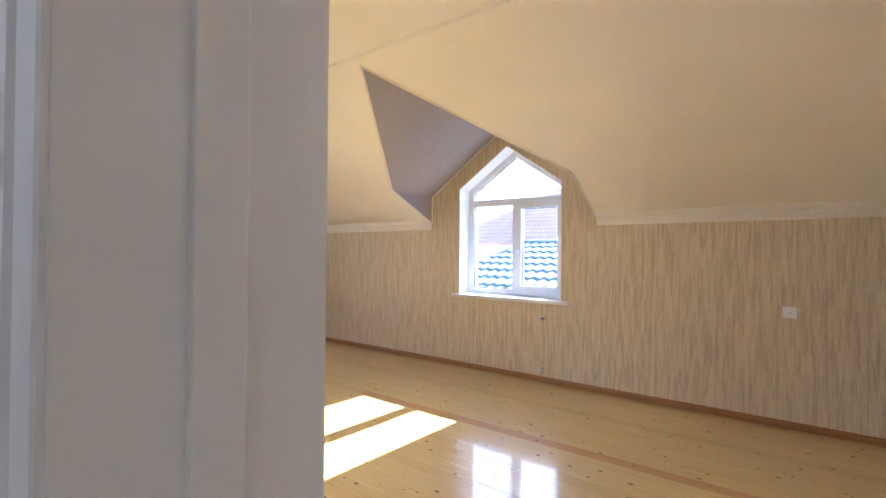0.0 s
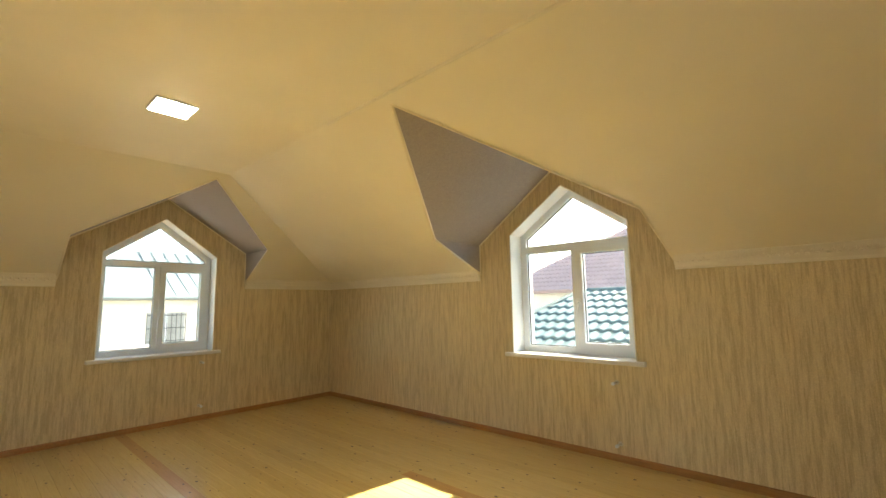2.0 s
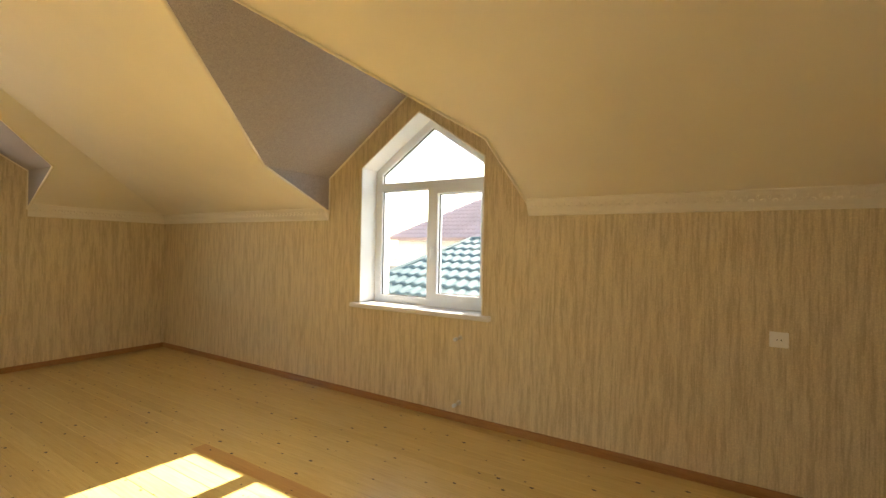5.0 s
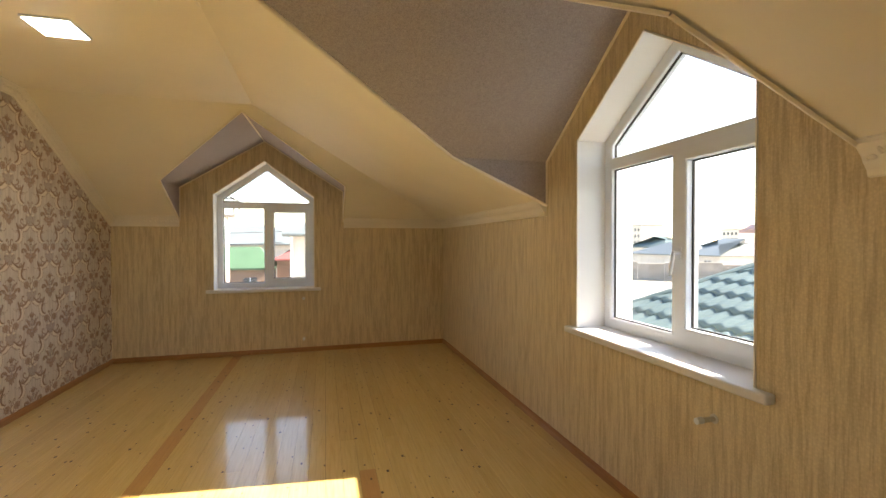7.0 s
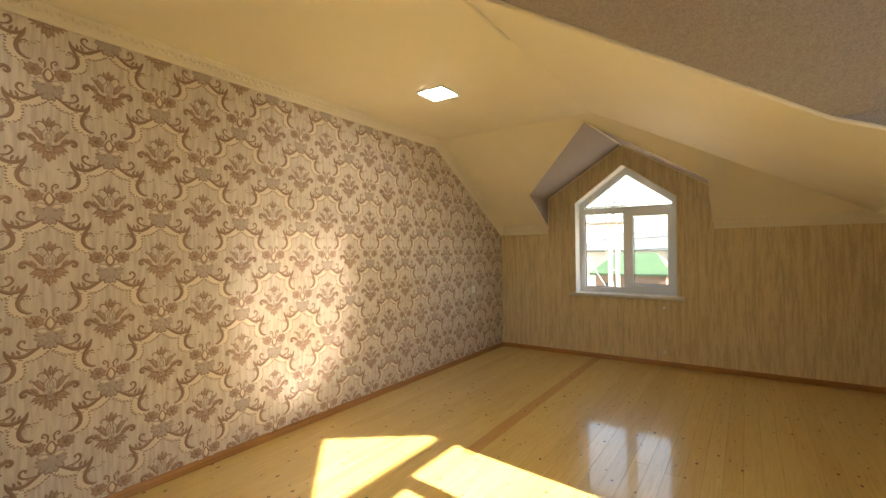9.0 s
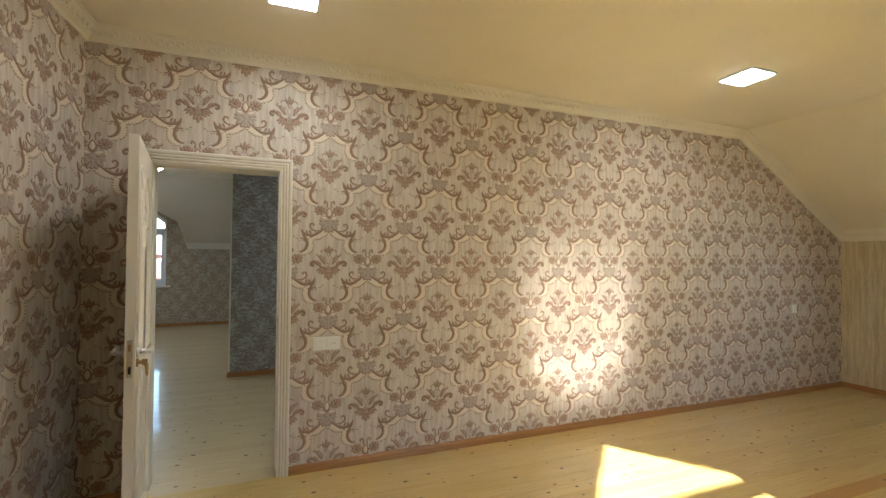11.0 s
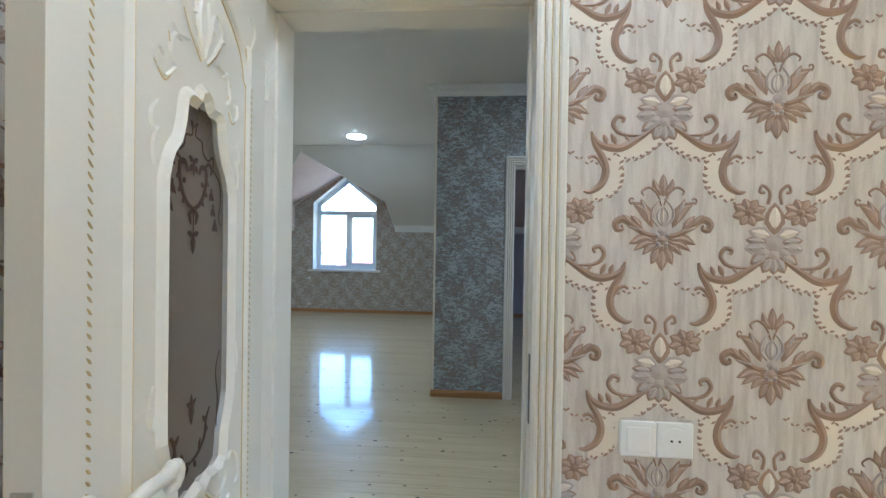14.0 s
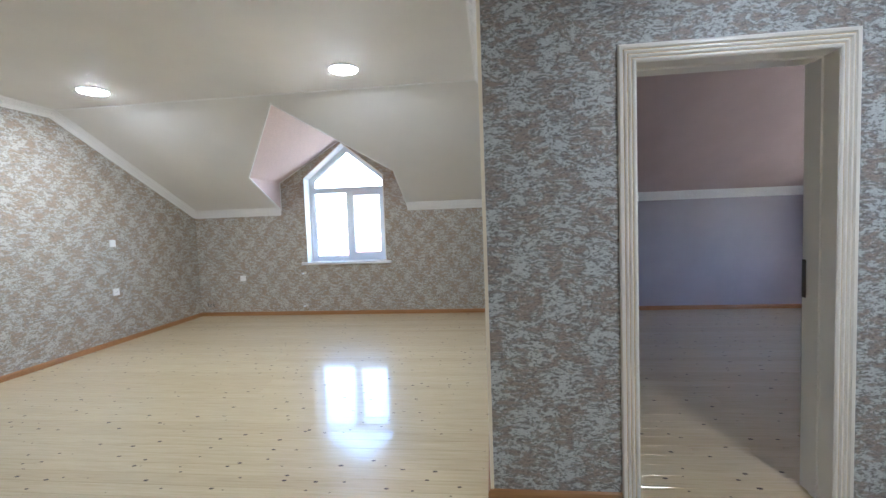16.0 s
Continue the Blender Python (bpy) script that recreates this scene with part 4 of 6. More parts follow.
class Relief:
    """Collects flat raised shapes in wall coordinates (u, v, height)."""

    def __init__(self):
        self.v, self.f, self.m = [], [], []

    def add(self, pts, faces, mi):
        k = len(self.v)
        self.v += pts
        self.f += [tuple(i + k for i in f) for f in faces]
        self.m += [mi] * len(faces)

    def leaf(self, p, q, w, mi, core, bend=0.0):
        """A fuller petal with a darker rim and a paler core."""
        self.petal(p, q, w * 1.25, mi, 0.0016, bend)
        a = (p[0] + (q[0] - p[0]) * 0.18, p[1] + (q[1] - p[1]) * 0.18)
        b = (p[0] + (q[0] - p[0]) * 0.88, p[1] + (q[1] - p[1]) * 0.88)
        k = len(self.v)
        self.petal(a, b, w * 0.72, core, 0.0030, bend * 0.9)
        self.v[k:] = [(x, y, z + 0.0012) for x, y, z in self.v[k:]]

    def petal(self, p, q, w, mi, h=0.0022, bend=0.0):
        px, py, qx, qy = *p, *q
        dx, dy = qx - px, qy - py
        nx, ny = -dy, dx
        ln = math.hypot(dx, dy)
        nx, ny = nx / ln, ny / ln
        mid, left, right = [], [], []
        for t, s in ((0.12, 0.45), (0.38, 1.0), (0.65, 0.85), (0.86, 0.45)):
            b = bend * math.sin(t * math.pi)
            cx, cy = px + dx * t + nx * b, py + dy * t + ny * b
            mid.append((cx, cy, LIFT + h))
            left.append((cx + nx * w * s / 2, cy + ny * w * s / 2, LIFT))
            right.append((cx - nx * w * s / 2, cy - ny * w * s / 2, LIFT))
        pts = [(px, py, LIFT)] + left + mid + right + [(qx, qy, LIFT)]
        L, Mi, R, T = 1, 5, 9, 13
        fs = [(0, Mi, L), (0, R, Mi)]
        for i in range(3):
            fs += [(L + i, Mi + i, Mi + i + 1, L + i + 1), (Mi + i, R + i, R + i + 1, Mi + i + 1)]
        fs += [(L + 3, Mi + 3, T), (Mi + 3, R + 3, T)]
        self.add(pts, fs, mi)

    def ribbon(self, path, w0, w1, mi, h=0.0022, wm=None):
        n = len(path)
        pts = []
        for i, (x, y) in enumerate(path):
            a, b = path[max(0, i - 1)], path[min(n - 1, i + 1)]
            dx, dy = b[0] - a[0], b[1] - a[1]
            ln = math.hypot(dx, dy) or 1
            t = i / (n - 1)
            w = w0 + (w1 - w0) * t
            if wm is not None:
                w = w0 * (1 - t) ** 2 + 2 * wm * t * (1 - t) + w1 * t * t
            nx, ny = -dy / ln * w / 2, dx / ln * w / 2
            pts += [(x + nx, y + ny, LIFT), (x, y, LIFT + h), (x - nx, y - ny, LIFT)]
        fs = []
        for i in range(n - 1):
            a, b = 3 * i, 3 * i + 3
            fs += [(a, a + 1, b + 1, b), (a + 1, a + 2, b + 2, b + 1)]
        self.add(pts, fs, mi)

    def disc(self, c, r, mi, h=0.002, n=8, squash=1.0):
        pts = [(c[0], c[1], LIFT + h)] + [(c[0] + r * math.cos(2 * math.pi * i / n), c[1] + r * squash * math.sin(2 * math.pi * i / n), LIFT) for i in range(n)]
        self.add(pts, [(0, 1 + i, 1 + (i + 1) % n) for i in range(n)], mi)


def curve_pts(ctrl, n):
    """A smooth line through the control points (Catmull-Rom)."""
    c = [ctrl[0]] + list(ctrl) + [ctrl[-1]]
    out = []
    for k in range(1, len(c) - 2):
        p0, p1, p2, p3 = c[k - 1:k + 3]
        for i in range(n):
            t = i / n
            out.append(tuple(0.5 * (2 * b + (d - a) * t + (2 * a - 5 * b + 4 * d - e) * t * t + (3 * b - a - 3 * d + e) * t ** 3)
                             for a, b, d, e in zip(p0, p1, p2, p3)))
    out.append(tuple(ctrl[-1]))
    return out


def spiral(c, r, a0, turns, n=12, sgn=1):
    return [(c[0] + r * (1 - 0.8 * i / n) * math.cos(a0 + sgn * turns * 2 * math.pi * i / n),
             c[1] + r * (1 - 0.8 * i / n) * math.sin(a0 + sgn * turns * 2 * math.pi * i / n)) for i in range(n + 1)]


def damask_motif():
    """One column cell: a palmette at the origin and a bouquet half a repeat above, with scrolls and leaf chains."""
    r = Relief()
    BR, RO, LI, CR = 0, 1, 2, 3
    # palmette: a three-leaved crown over a lilac lily, side plumes, curled arms and a hanging fan
    r.leaf((0, 0.092), (0, 0.150), 0.018, BR, RO)
    for s in (-1, 1):
        r.leaf((s * 0.004, 0.094), (s * 0.024, 0.138), 0.014, BR, RO, bend=-s * 0.004)
        r.ribbon(curve_pts([(s * 0.003, 0.070), (s * 0.014, 0.100), (s * 0.034, 0.116), (s * 0.051, 0.106), (s * 0.046, 0.096)], 3), 0.004, 0.004, BR, 0.0022, 0.009)
        r.ribbon(curve_pts([(s * 0.004, 0.088), (s * 0.022, 0.066), (s * 0.026, 0.040), (s * 0.010, 0.018)], 3), 0.004, 0.004, LI, 0.003, 0.010)
        r.ribbon(curve_pts([(s * 0.003, 0.066), (s * 0.012, 0.052), (s * 0.012, 0.036), (s * 0.004, 0.022)], 3), 0.003, 0.003, LI, 0.003, 0.008)
        r.leaf((s * 0.024, 0.014), (s * 0.076, 0.080), 0.026, BR, RO, bend=s * 0.012)
        r.leaf((s * 0.036, 0.044), (s * 0.054, 0.088), 0.013, BR, LI)
        r.ribbon(spiral((s * 0.074, 0.084), 0.010, -math.pi / 2, 0.8, 7, s), 0.006, 0.003, BR, 0.0022)
        r.ribbon(curve_pts([(s * 0.012, -0.006), (s * 0.040, -0.002), (s * 0.070, 0.020), (s * 0.096, 0.036), (s * 0.114, 0.026), (s * 0.110, 0.010), (s * 0.097, 0.012), (s * 0.099, 0.022)], 3), 0.010, 0.006, BR, 0.0036, 0.030)
        r.leaf((s * 0.048, 0.012), (s * 0.078, 0.046), 0.014, BR, RO)
        r.leaf((s * 0.070, 0.020), (s * 0.098, 0.048), 0.012, BR, RO)
        r.leaf((s * 0.034, 0.002), (s * 0.088, 0.020), 0.012, RO, LI)
        r.leaf((s * 0.010, -0.012), (s * 0.082, -0.027), 0.022, BR, RO, bend=s * 0.008)
        r.leaf((s * 0.010, -0.018), (s * 0.070, -0.044), 0.016, BR, RO, bend=s * 0.006)
        r.leaf((s * 0.008, -0.022), (s * 0.048, -0.054), 0.016, BR, RO, bend=s * 0.004)
        r.leaf((s * 0.006, -0.030), (s * 0.026, -0.078), 0.020, BR, RO)
    r.leaf((0, -0.030), (0, -0.094), 0.026, BR, RO)
    r.leaf((0, 0.016), (0, 0.070), 0.010, LI, CR)
    r.disc((0, 0.006), 0.012, LI, 0.005, 10)
    r.disc((0, -0.016), 0.012, RO, 0.005, 10)
    for s in (-1, 1):
        r.disc((s * 0.013, -0.004), 0.008, LI, 0.005, 8)
        r.disc((s * 0.010, -0.026), 0.007, LI, 0.005, 8)
    # small vine under the palmette
    for s in (-1, 1):
        for i, (x, y) in enumerate(curve_pts([(s * 0.03, -0.122), (s * 0.085, -0.150), (s * 0.150, -0.128)], 5)):
            d = 0.007 if i % 2 else -0.007
            r.petal((x, y), (x + s * 0.010, y + d), 0.006, BR, 0.001)
    B = 0.3275
    # bouquet: basket, two flowers, almond leaf, tendrils
    for s in (-1, 1):
        c = (s * 0.060, B + 0.055)
        for i in range(8):
            a = 2 * math.pi * i / 8 + 0.3
            r.leaf((c[0] + 0.004 * math.cos(a), c[1] + 0.004 * math.sin(a)), (c[0] + 0.042 * math.cos(a), c[1] + 0.036 * math.sin(a)), 0.022, BR, RO)
        r.disc(c, 0.012, BR, 0.006)
        r.ribbon(curve_pts([(s * 0.016, B + 0.075), (s * 0.012, B + 0.105), (s * 0.030, B + 0.122), (s * 0.036, B + 0.106), (s * 0.024, B + 0.104)], 3), 0.009, 0.008, BR)
        r.leaf((0, B - 0.005), (s * 0.062, B + 0.010), 0.030, LI, CR)
        r.leaf((s * 0.01, B - 0.030), (s * 0.070, B - 0.034), 0.034, LI, LI)
        r.leaf((s * 0.008, B - 0.045), (s * 0.056, B - 0.072), 0.032, BR, LI)
        r.leaf((s * 0.004, B - 0.05), (s * 0.026, B - 0.094), 0.028, BR, LI)
        r.leaf((s * 0.012, B - 0.018), (s * 0.068, B - 0.012), 0.022, BR, LI)
        r.disc((s * 0.024, B - 0.045), 0.018, LI, 0.005)
    r.leaf((0, B - 0.05), (0, B - 0.098), 0.028, BR, LI)
    r.leaf((0, B + 0.0), (0, B + 0.080), 0.040, BR, CR)
    r.disc((0, B - 0.022), 0.026, LI, 0.005, 10)
    r.disc((0, B - 0.050), 0.018, LI, 0.005, 10)
    for s in (-1, 1):
        # smooth cream band between scroll and chain
        up = curve_pts([(0.0, 0.262), (s * 0.042, 0.250), (s * 0.101, 0.216), (s * 0.142, 0.216), (s * 0.166, 0.222), (s * 0.147, 0.181), (s * 0.143, 0.143), (s * 0.172, 0.106)], 4)
        dn = curve_pts([(0.0, 0.230), (s * 0.029, 0.209), (s * 0.059, 0.193), (s * 0.095, 0.186), (s * 0.094, 0.152), (s * 0.099, 0.120), (s * 0.121, 0.095), (s * 0.172, 0.080)], 4)
        n = len(up)
        pts = [(x, y, 0.0007) for x, y in up] + [(x, y, 0.0007) for x, y in dn]
        r.add(pts, [(i, i + 1, n + i + 1, n + i) for i in range(n - 1)], CR)
        # acanthus arm, its volute and leaflets
        r.ribbon(curve_pts([(s * 0.024, 0.264), (s * 0.062, 0.238), (s * 0.102, 0.215), (s * 0.140, 0.217), (s * 0.165, 0.231), (s * 0.176, 0.256)], 4), 0.006, 0.003, BR, 0.0042, 0.036)
        r.ribbon(curve_pts([(s * 0.058, 0.246), (s * 0.088, 0.246), (s * 0.112, 0.254), (s * 0.125, 0.274), (s * 0.114, 0.293), (s * 0.098, 0.288), (s * 0.103, 0.277)], 3), 0.004, 0.007, BR, 0.003, 0.018)
        r.petal((s * 0.116, 0.222), (s * 0.130, 0.252), 0.014, BR)
        r.petal((s * 0.138, 0.222), (s * 0.148, 0.250), 0.013, BR)
        r.petal((s * 0.084, 0.232), (s * 0.098, 0.250), 0.010, RO)
        # C-scroll down to the next bouquet
        r.ribbon(curve_pts([(s * 0.178, 0.256), (s * 0.170, 0.226), (s * 0.148, 0.188), (s * 0.141, 0.152), (s * 0.152, 0.122), (s * 0.178, 0.104), (s * 0.196, 0.106)], 4), 0.004, 0.004, BR, 0.0042, 0.036)
        r.ribbon(curve_pts([(s * 0.186, 0.188), (s * 0.174, 0.194), (s * 0.160, 0.186), (s * 0.150, 0.168)], 3), 0.008, 0.006, BR, 0.002, 0.010)
        # chain of little leaves
        for i, (x, y) in enumerate(curve_pts([(s * 0.004, 0.228), (s * 0.030, 0.207), (s * 0.060, 0.191), (s * 0.096, 0.185), (s * 0.094, 0.152), (s * 0.099, 0.121), (s * 0.121, 0.098), (s * 0.168, 0.082)], 4)):
            d = 0.009 if i % 2 else -0.009
            r.petal((x, y), (x + s * 0.010 + d * 0.3, y - 0.004 + d * 0.75), 0.0070, BR, 0.0012)
    return r


def lay_damask(parent, u_first, u_lo, u_hi, z_first, inside, place):
    mo = damask_motif()
    V = np.array(mo.v)
    cx = np.array([V[list(f)].mean(0) for f in mo.f])
    verts, faces, mats = [], [], []
    DU, DV = 0.2655, 0.655
    k0, k1 = math.floor((u_lo - u_first) / DU) - 1, math.ceil((u_hi - u_first) / DU) + 1
    for k in range(k0, k1 + 1):
        for j in range(-3, 4):
            u, v = u_first + k * DU, z_first + j * DV + (DV / 2 if k % 2 else 0)
            if v < -0.9 or v > 3.3:
                continue
            keep = [i for i in range(len(mo.f)) if inside(u + cx[i, 0], v + cx[i, 1])]
            if not keep:
                continue
            b = len(verts)
            verts += [place(u + x, v + y, h) for x, y, h in mo.v]
            faces += [tuple(b + q for q in mo.f[i]) for i in keep]
            mats += [mo.m[i] for i in keep]
    me = bpy.data.meshes.new("wallpaper_relief")
    me.from_pydata(verts, [], faces)
    for m in (M_D_BROWN, M_D_ROSE, M_D_LILAC, M_D_CREAM):
        me.materials.append(m)
    me.polygons.foreach_set("material_index", mats)
    me.update()
    bm = bmesh.new()
    bm.from_mesh(me)
    loose = [v for v in bm.verts if not v.link_faces]
    bmesh.ops.delete(bm, geom=loose, context="VERTS")
    bm.to_mesh(me)
    bm.free()
    ob = new("wallpaper_relief", me)
    ob.parent = parent
    tagged(ob, "raised brown damask pattern of palmettes and scrolls", kind="stuff")


def in_west(u, v):
    if u < SW or u > NY or v < 0.03:
        return False
    if DOOR[0] - 0.065 < u < DOOR[1] + 0.065 and v < DOOR[2] + 0.065:
        return False
    if 0.79 < v < 0.90 and 1.215 < u < 1.415 or 0.855 < v < 0.965 and 6.135 < u < 6.245:
        return False
    return v < CZ - 0.03 and v < KZ + KN * (NY - u) - 0.03


def in_south(u, v):
    return 0 < u < SLEN and 0.03 < v < CZ - 0.03 and v < KZ + KE * (SLEN - u) - 0.03


lay_damask(WALLS["west"], 1.322, SW, NY, 1.36, in_west, lambda u, v, h: (WX + h, u, v))
lay_damask(WALLS["south"], 0.70, 0, SLEN, 1.36, in_south, lambda u, v, h: south(u, v, -h))

# ---- the carved door ----
LEAF_W, LEAF_H, LEAF_T = 0.695, 1.985, 0.04
GLASS_U = 0.341


def frosted():
    m = mat("frosted_glass", (0.29, 0.245, 0.205), 0.25)
    k = Nodes(m)
    k.b.inputs["Transmission Weight"].default_value = 0.35
    k.b.inputs["Roughness"].default_value = 0.35
    return m


M_FROST = frosted()
M_ORN = paint("bronze_ornament", (0.075, 0.04, 0.028), 0.4, 0.1, 0.2)
M_DUSK = paint("ornament_line", (0.30, 0.22, 0.18), 0.5, 0.1, 0.2)


def glass_outline():
    """The shaped opening of the door: u across, v up, symmetric about u = GLASS_U."""
    c = GLASS_U
    half = curve_pts([(0.0, 1.603), (0.018, 1.594), (0.026, 1.578), (0.052, 1.580), (0.073, 1.567), (0.080, 1.528), (0.094, 1.490), (0.114, 1.468), (0.129, 1.430), (0.132, 1.38), (0.132, 1.04), (0.129, 0.995), (0.118, 0.962), (0.101, 0.924),
                      (0.094, 0.872), (0.056, 0.858), (0.022, 0.864), (0.0, 0.848)], 2)
    right = [(c + x, z) for x, z in half]
    left = [(c - x, z) for x, z in reversed(half[1:-1])]
    loop = right + left
    return loop


def tube(bm, path, r, seg=12):
    """One round bar along a path in a plane of constant y, with closed ends."""
    rings = []
    n = len(path)
    for i, p in enumerate(path):
        a, b = Vector(path[max(0, i - 1)]), Vector(path[min(n - 1, i + 1)])
        t = (b - a).normalized()
        y = Vector((0, 1, 0))
        x = t.cross(y)
        rings.append([bm.verts.new(Vector(p) + x * (r * math.cos(2 * math.pi * k / seg)) + y * (r * math.sin(2 * math.pi * k / seg))) for k in range(seg)])
    for r0, r1 in zip(rings, rings[1:]):
        for k in range(seg):
            bm.faces.new((r0[k], r0[(k + 1) % seg], r1[(k + 1) % seg], r1[k]))
    bm.faces.new(rings[0])
    bm.faces.new(list(reversed(rings[-1])))


def door_leaf(name, label, m, both=True):
    t = thing(name, label, "door", m)
    hole = glass_outline()

    def pl(u, v, d):
        return (u, -d, v)

    bm = slab([(0, 0.008), (LEAF_W, 0.008), (LEAF_W, LEAF_H), (0, LEAF_H)], [hole], pl, LEAF_T)
    part("panel", bm, M_DOOR, t, "cream lacquered carved panel")
    bm = bmesh.new()
    pts0 = [bm.verts.new((u, -LEAF_T / 2 + 0.003, v)) for u, v in hole]
    pts1 = [bm.verts.new((u, -LEAF_T / 2 - 0.003, v)) for u, v in hole]
    bm.faces.new(pts0)
    bm.faces.new(pts1)
    for i in range(len(hole)):
        j = (i + 1) % len(hole)
        bm.faces.new((pts0[i], pts0[j], pts1[j], pts1[i]))
    glass = part("glass", bm, M_FROST, t, "frosted brown-grey glass with ornament")

    def relief_part(name, r, mats, parent, side, base, label=""):
        """Relief heights grow outwards from the face at depth base."""
        me_v = [(u, (h + base) if side > 0 else (-LEAF_T - h - base), v) for u, v, h in r.v]
        bm = bmesh.new()
        vs = [bm.verts.new(p) for p in me_v]
        for f, mi in zip(r.f, r.m):
            fc = bm.faces.new([vs[i] for i in f])
            fc.material_index = mi
        return part(name, bm, mats, parent, label)

    for side in ((1, -1) if both else (1,)):
        # moulding round the glass
        r = Relief()
        ring = hole + [hole[0]]
        r.ribbon(ring, 0.030, 0.030, 0, 0.012)
        relief_part("glass_moulding", r, [M_DOOR], t, side, -0.0016, "raised moulding round the glass")
        # arched panel line with gold patina, and a corded line outside it
        r = Relief()
        arch = [(0.125, 0.10), (0.125, 1.66), (0.118, 1.69), (0.135, 1.70), (0.160, 1.755), (0.22, 1.80), (0.30, 1.835), (GLASS_U, 1.842)]
        full = curve_pts(arch, 3)
        full = full + [(2 * GLASS_U - u, v) for u, v in reversed(full[:-1])]
        full = full + [(2 * GLASS_U - 0.125, 0.10), (0.125, 0.10)]
        r.ribbon(full, 0.020, 0.020, 0, 0.008)
        relief_part("arch_moulding", r, [M_DOOR], t, side, -0.001)
        r = Relief()
        inner = [(GLASS_U + (u - GLASS_U) * 0.945, v - 0.008) for u, v in full]
        r.ribbon(inner, 0.004, 0.004, 0, 0.002)
        relief_part("gold_line", r, [M_PATINA], t, side, -0.001, "thin gold patina line")
        r = Relief()
        for s in (0.096, 0.628):
            for i in range(104):
                z = 0.12 + i * 0.0152
                r.petal((s - 0.004, z), (s + 0.005, z + 0.010), 0.005, 0, 0.0015)
        relief_part("corded_line", r, [M_PATINA], t, side, -0.0008, "corded gold line")
        # carved sprays above and below the glass, and on the shoulders
        r = Relief()
        c = GLASS_U
        for s in (-1, 1):
            for path, w in (([(0.01, 1.66), (0.05, 1.70), (0.075, 1.745), (0.045, 1.765), (0.03, 1.74), (0.045, 1.73)], 0.009),
                            ([(0.0, 1.665), (0.02, 1.72), (0.012, 1.775)], 0.009),
                            ([(0.055, 1.675), (0.10, 1.665), (0.115, 1.63), (0.10, 1.61)], 0.009),
                            ([(0.10, 1.61), (0.13, 1.585), (0.155, 1.60), (0.150, 1.625), (0.135, 1.615)], 0.007),
                            ([(0.150, 1.54), (0.168, 1.515), (0.158, 1.49), (0.148, 1.50)], 0.006),
                            ([(0.152, 1.50), (0.162, 1.47), (0.158, 1.44)], 0.005),
                            ([(0.155, 1.10), (0.168, 1.06), (0.155, 1.03), (0.148, 1.05)], 0.006),
                            ([(0.02, 0.84), (0.07, 0.80), (0.11, 0.815), (0.10, 0.845), (0.08, 0.835)], 0.009),
                            ([(0.0, 0.83), (0.03, 0.76), (0.09, 0.72), (0.14, 0.74), (0.13, 0.77), (0.11, 0.76)], 0.009),
                            ([(0.13, 0.87), (0.17, 0.84), (0.18, 0.79), (0.16, 0.78)], 0.007),
                            ([(0.20, 1.72), (0.23, 1.78), (0.26, 1.83), (0.24, 1.86), (0.22, 1.845)], 0.007),
                            ([(0.0, 0.60), (0.05, 0.55), (0.10, 0.52), (0.13, 0.55), (0.11, 0.57)], 0.008),
                            ([(0.0, 0.42), (0.06, 0.38), (0.12, 0.40), (0.11, 0.44)], 0.008)):
                r.ribbon(curve_pts([(c + s * x, z) for x, z in path], 4), 0.004, 0.004, 0, 0.004, w * 1.8)
            for x, z, dx, dz in ((0.04, 1.69, 0.03, 0.035), (0.06, 1.72, 0.035, 0.02), (0.02, 1.70, 0.012, 0.045), (0.08, 1.66, 0.03, 0.02), (0.05, 0.80, 0.02, -0.03), (0.08, 0.78, 0.03, -0.02), (0.12, 0.85, 0.025, 0.015)):
                r.petal((c + s * x, z), (c + s * (x + dx), z + dz), 0.014, 0, 0.004)
        relief_part("carving", r, [M_DOOR], t, side, -0.0008, "carved scroll spray")
        r2 = Relief()
        for s in (-1, 1):
            for path in ([(0.012, 1.655), (0.055, 1.695), (0.082, 1.745), (0.05, 1.772)], [(0.105, 1.605), (0.13, 1.578), (0.16, 1.60)], [(0.0, 0.822), (0.035, 0.752), (0.09, 0.712), (0.146, 0.735)],
                         [(0.12, 1.66), (0.108, 1.62)], [(0.205, 1.72), (0.238, 1.78), (0.266, 1.83)], [(0.022, 0.832), (0.07, 0.792), (0.116, 0.812)]):
                r2.ribbon(curve_pts([(c + s * x, z) for x, z in path], 4), 0.003, 0.002, 0, 0.0012, 0.004)
        relief_part("patina", r2, [M_PATINA], t, side, -0.0004, "gold patina in the carving")
        # ornament on the glass
        g0 = -LEAF_T / 2 + 0.0025
        r = Relief()
        for s in (-1, 1):
            for path, w in (([(0.0, 1.535), (0.012, 1.547), (0.006, 1.522), (0.030, 1.516), (0.036, 1.496), (0.058, 1.484), (0.078, 1.494), (0.080, 1.470), (0.100, 1.456), (0.112, 1.440), (0.114, 1.400), (0.106, 1.372), (0.120, 1.356)], 0.005),
                            ([(0.022, 1.450), (0.030, 1.466), (0.048, 1.464), (0.050, 1.440), (0.038, 1.410), (0.020, 1.392), (0.0, 1.384)], 0.013),
                            ([(0.040, 1.464), (0.062, 1.478), (0.074, 1.466), (0.066, 1.456)], 0.009),
                            ([(0.0, 0.905), (0.030, 0.912), (0.054, 0.934), (0.060, 0.964), (0.074, 0.984)], 0.012),
                            ([(0.104, 0.930), (0.110, 0.990), (0.100, 1.050), (0.116, 1.090)], 0.004)):
                r.ribbon(curve_pts([(c + s * x, z) for x, z in path], 4), w * 0.5, w * 0.5, 0, 0.0012, w * 1.5)
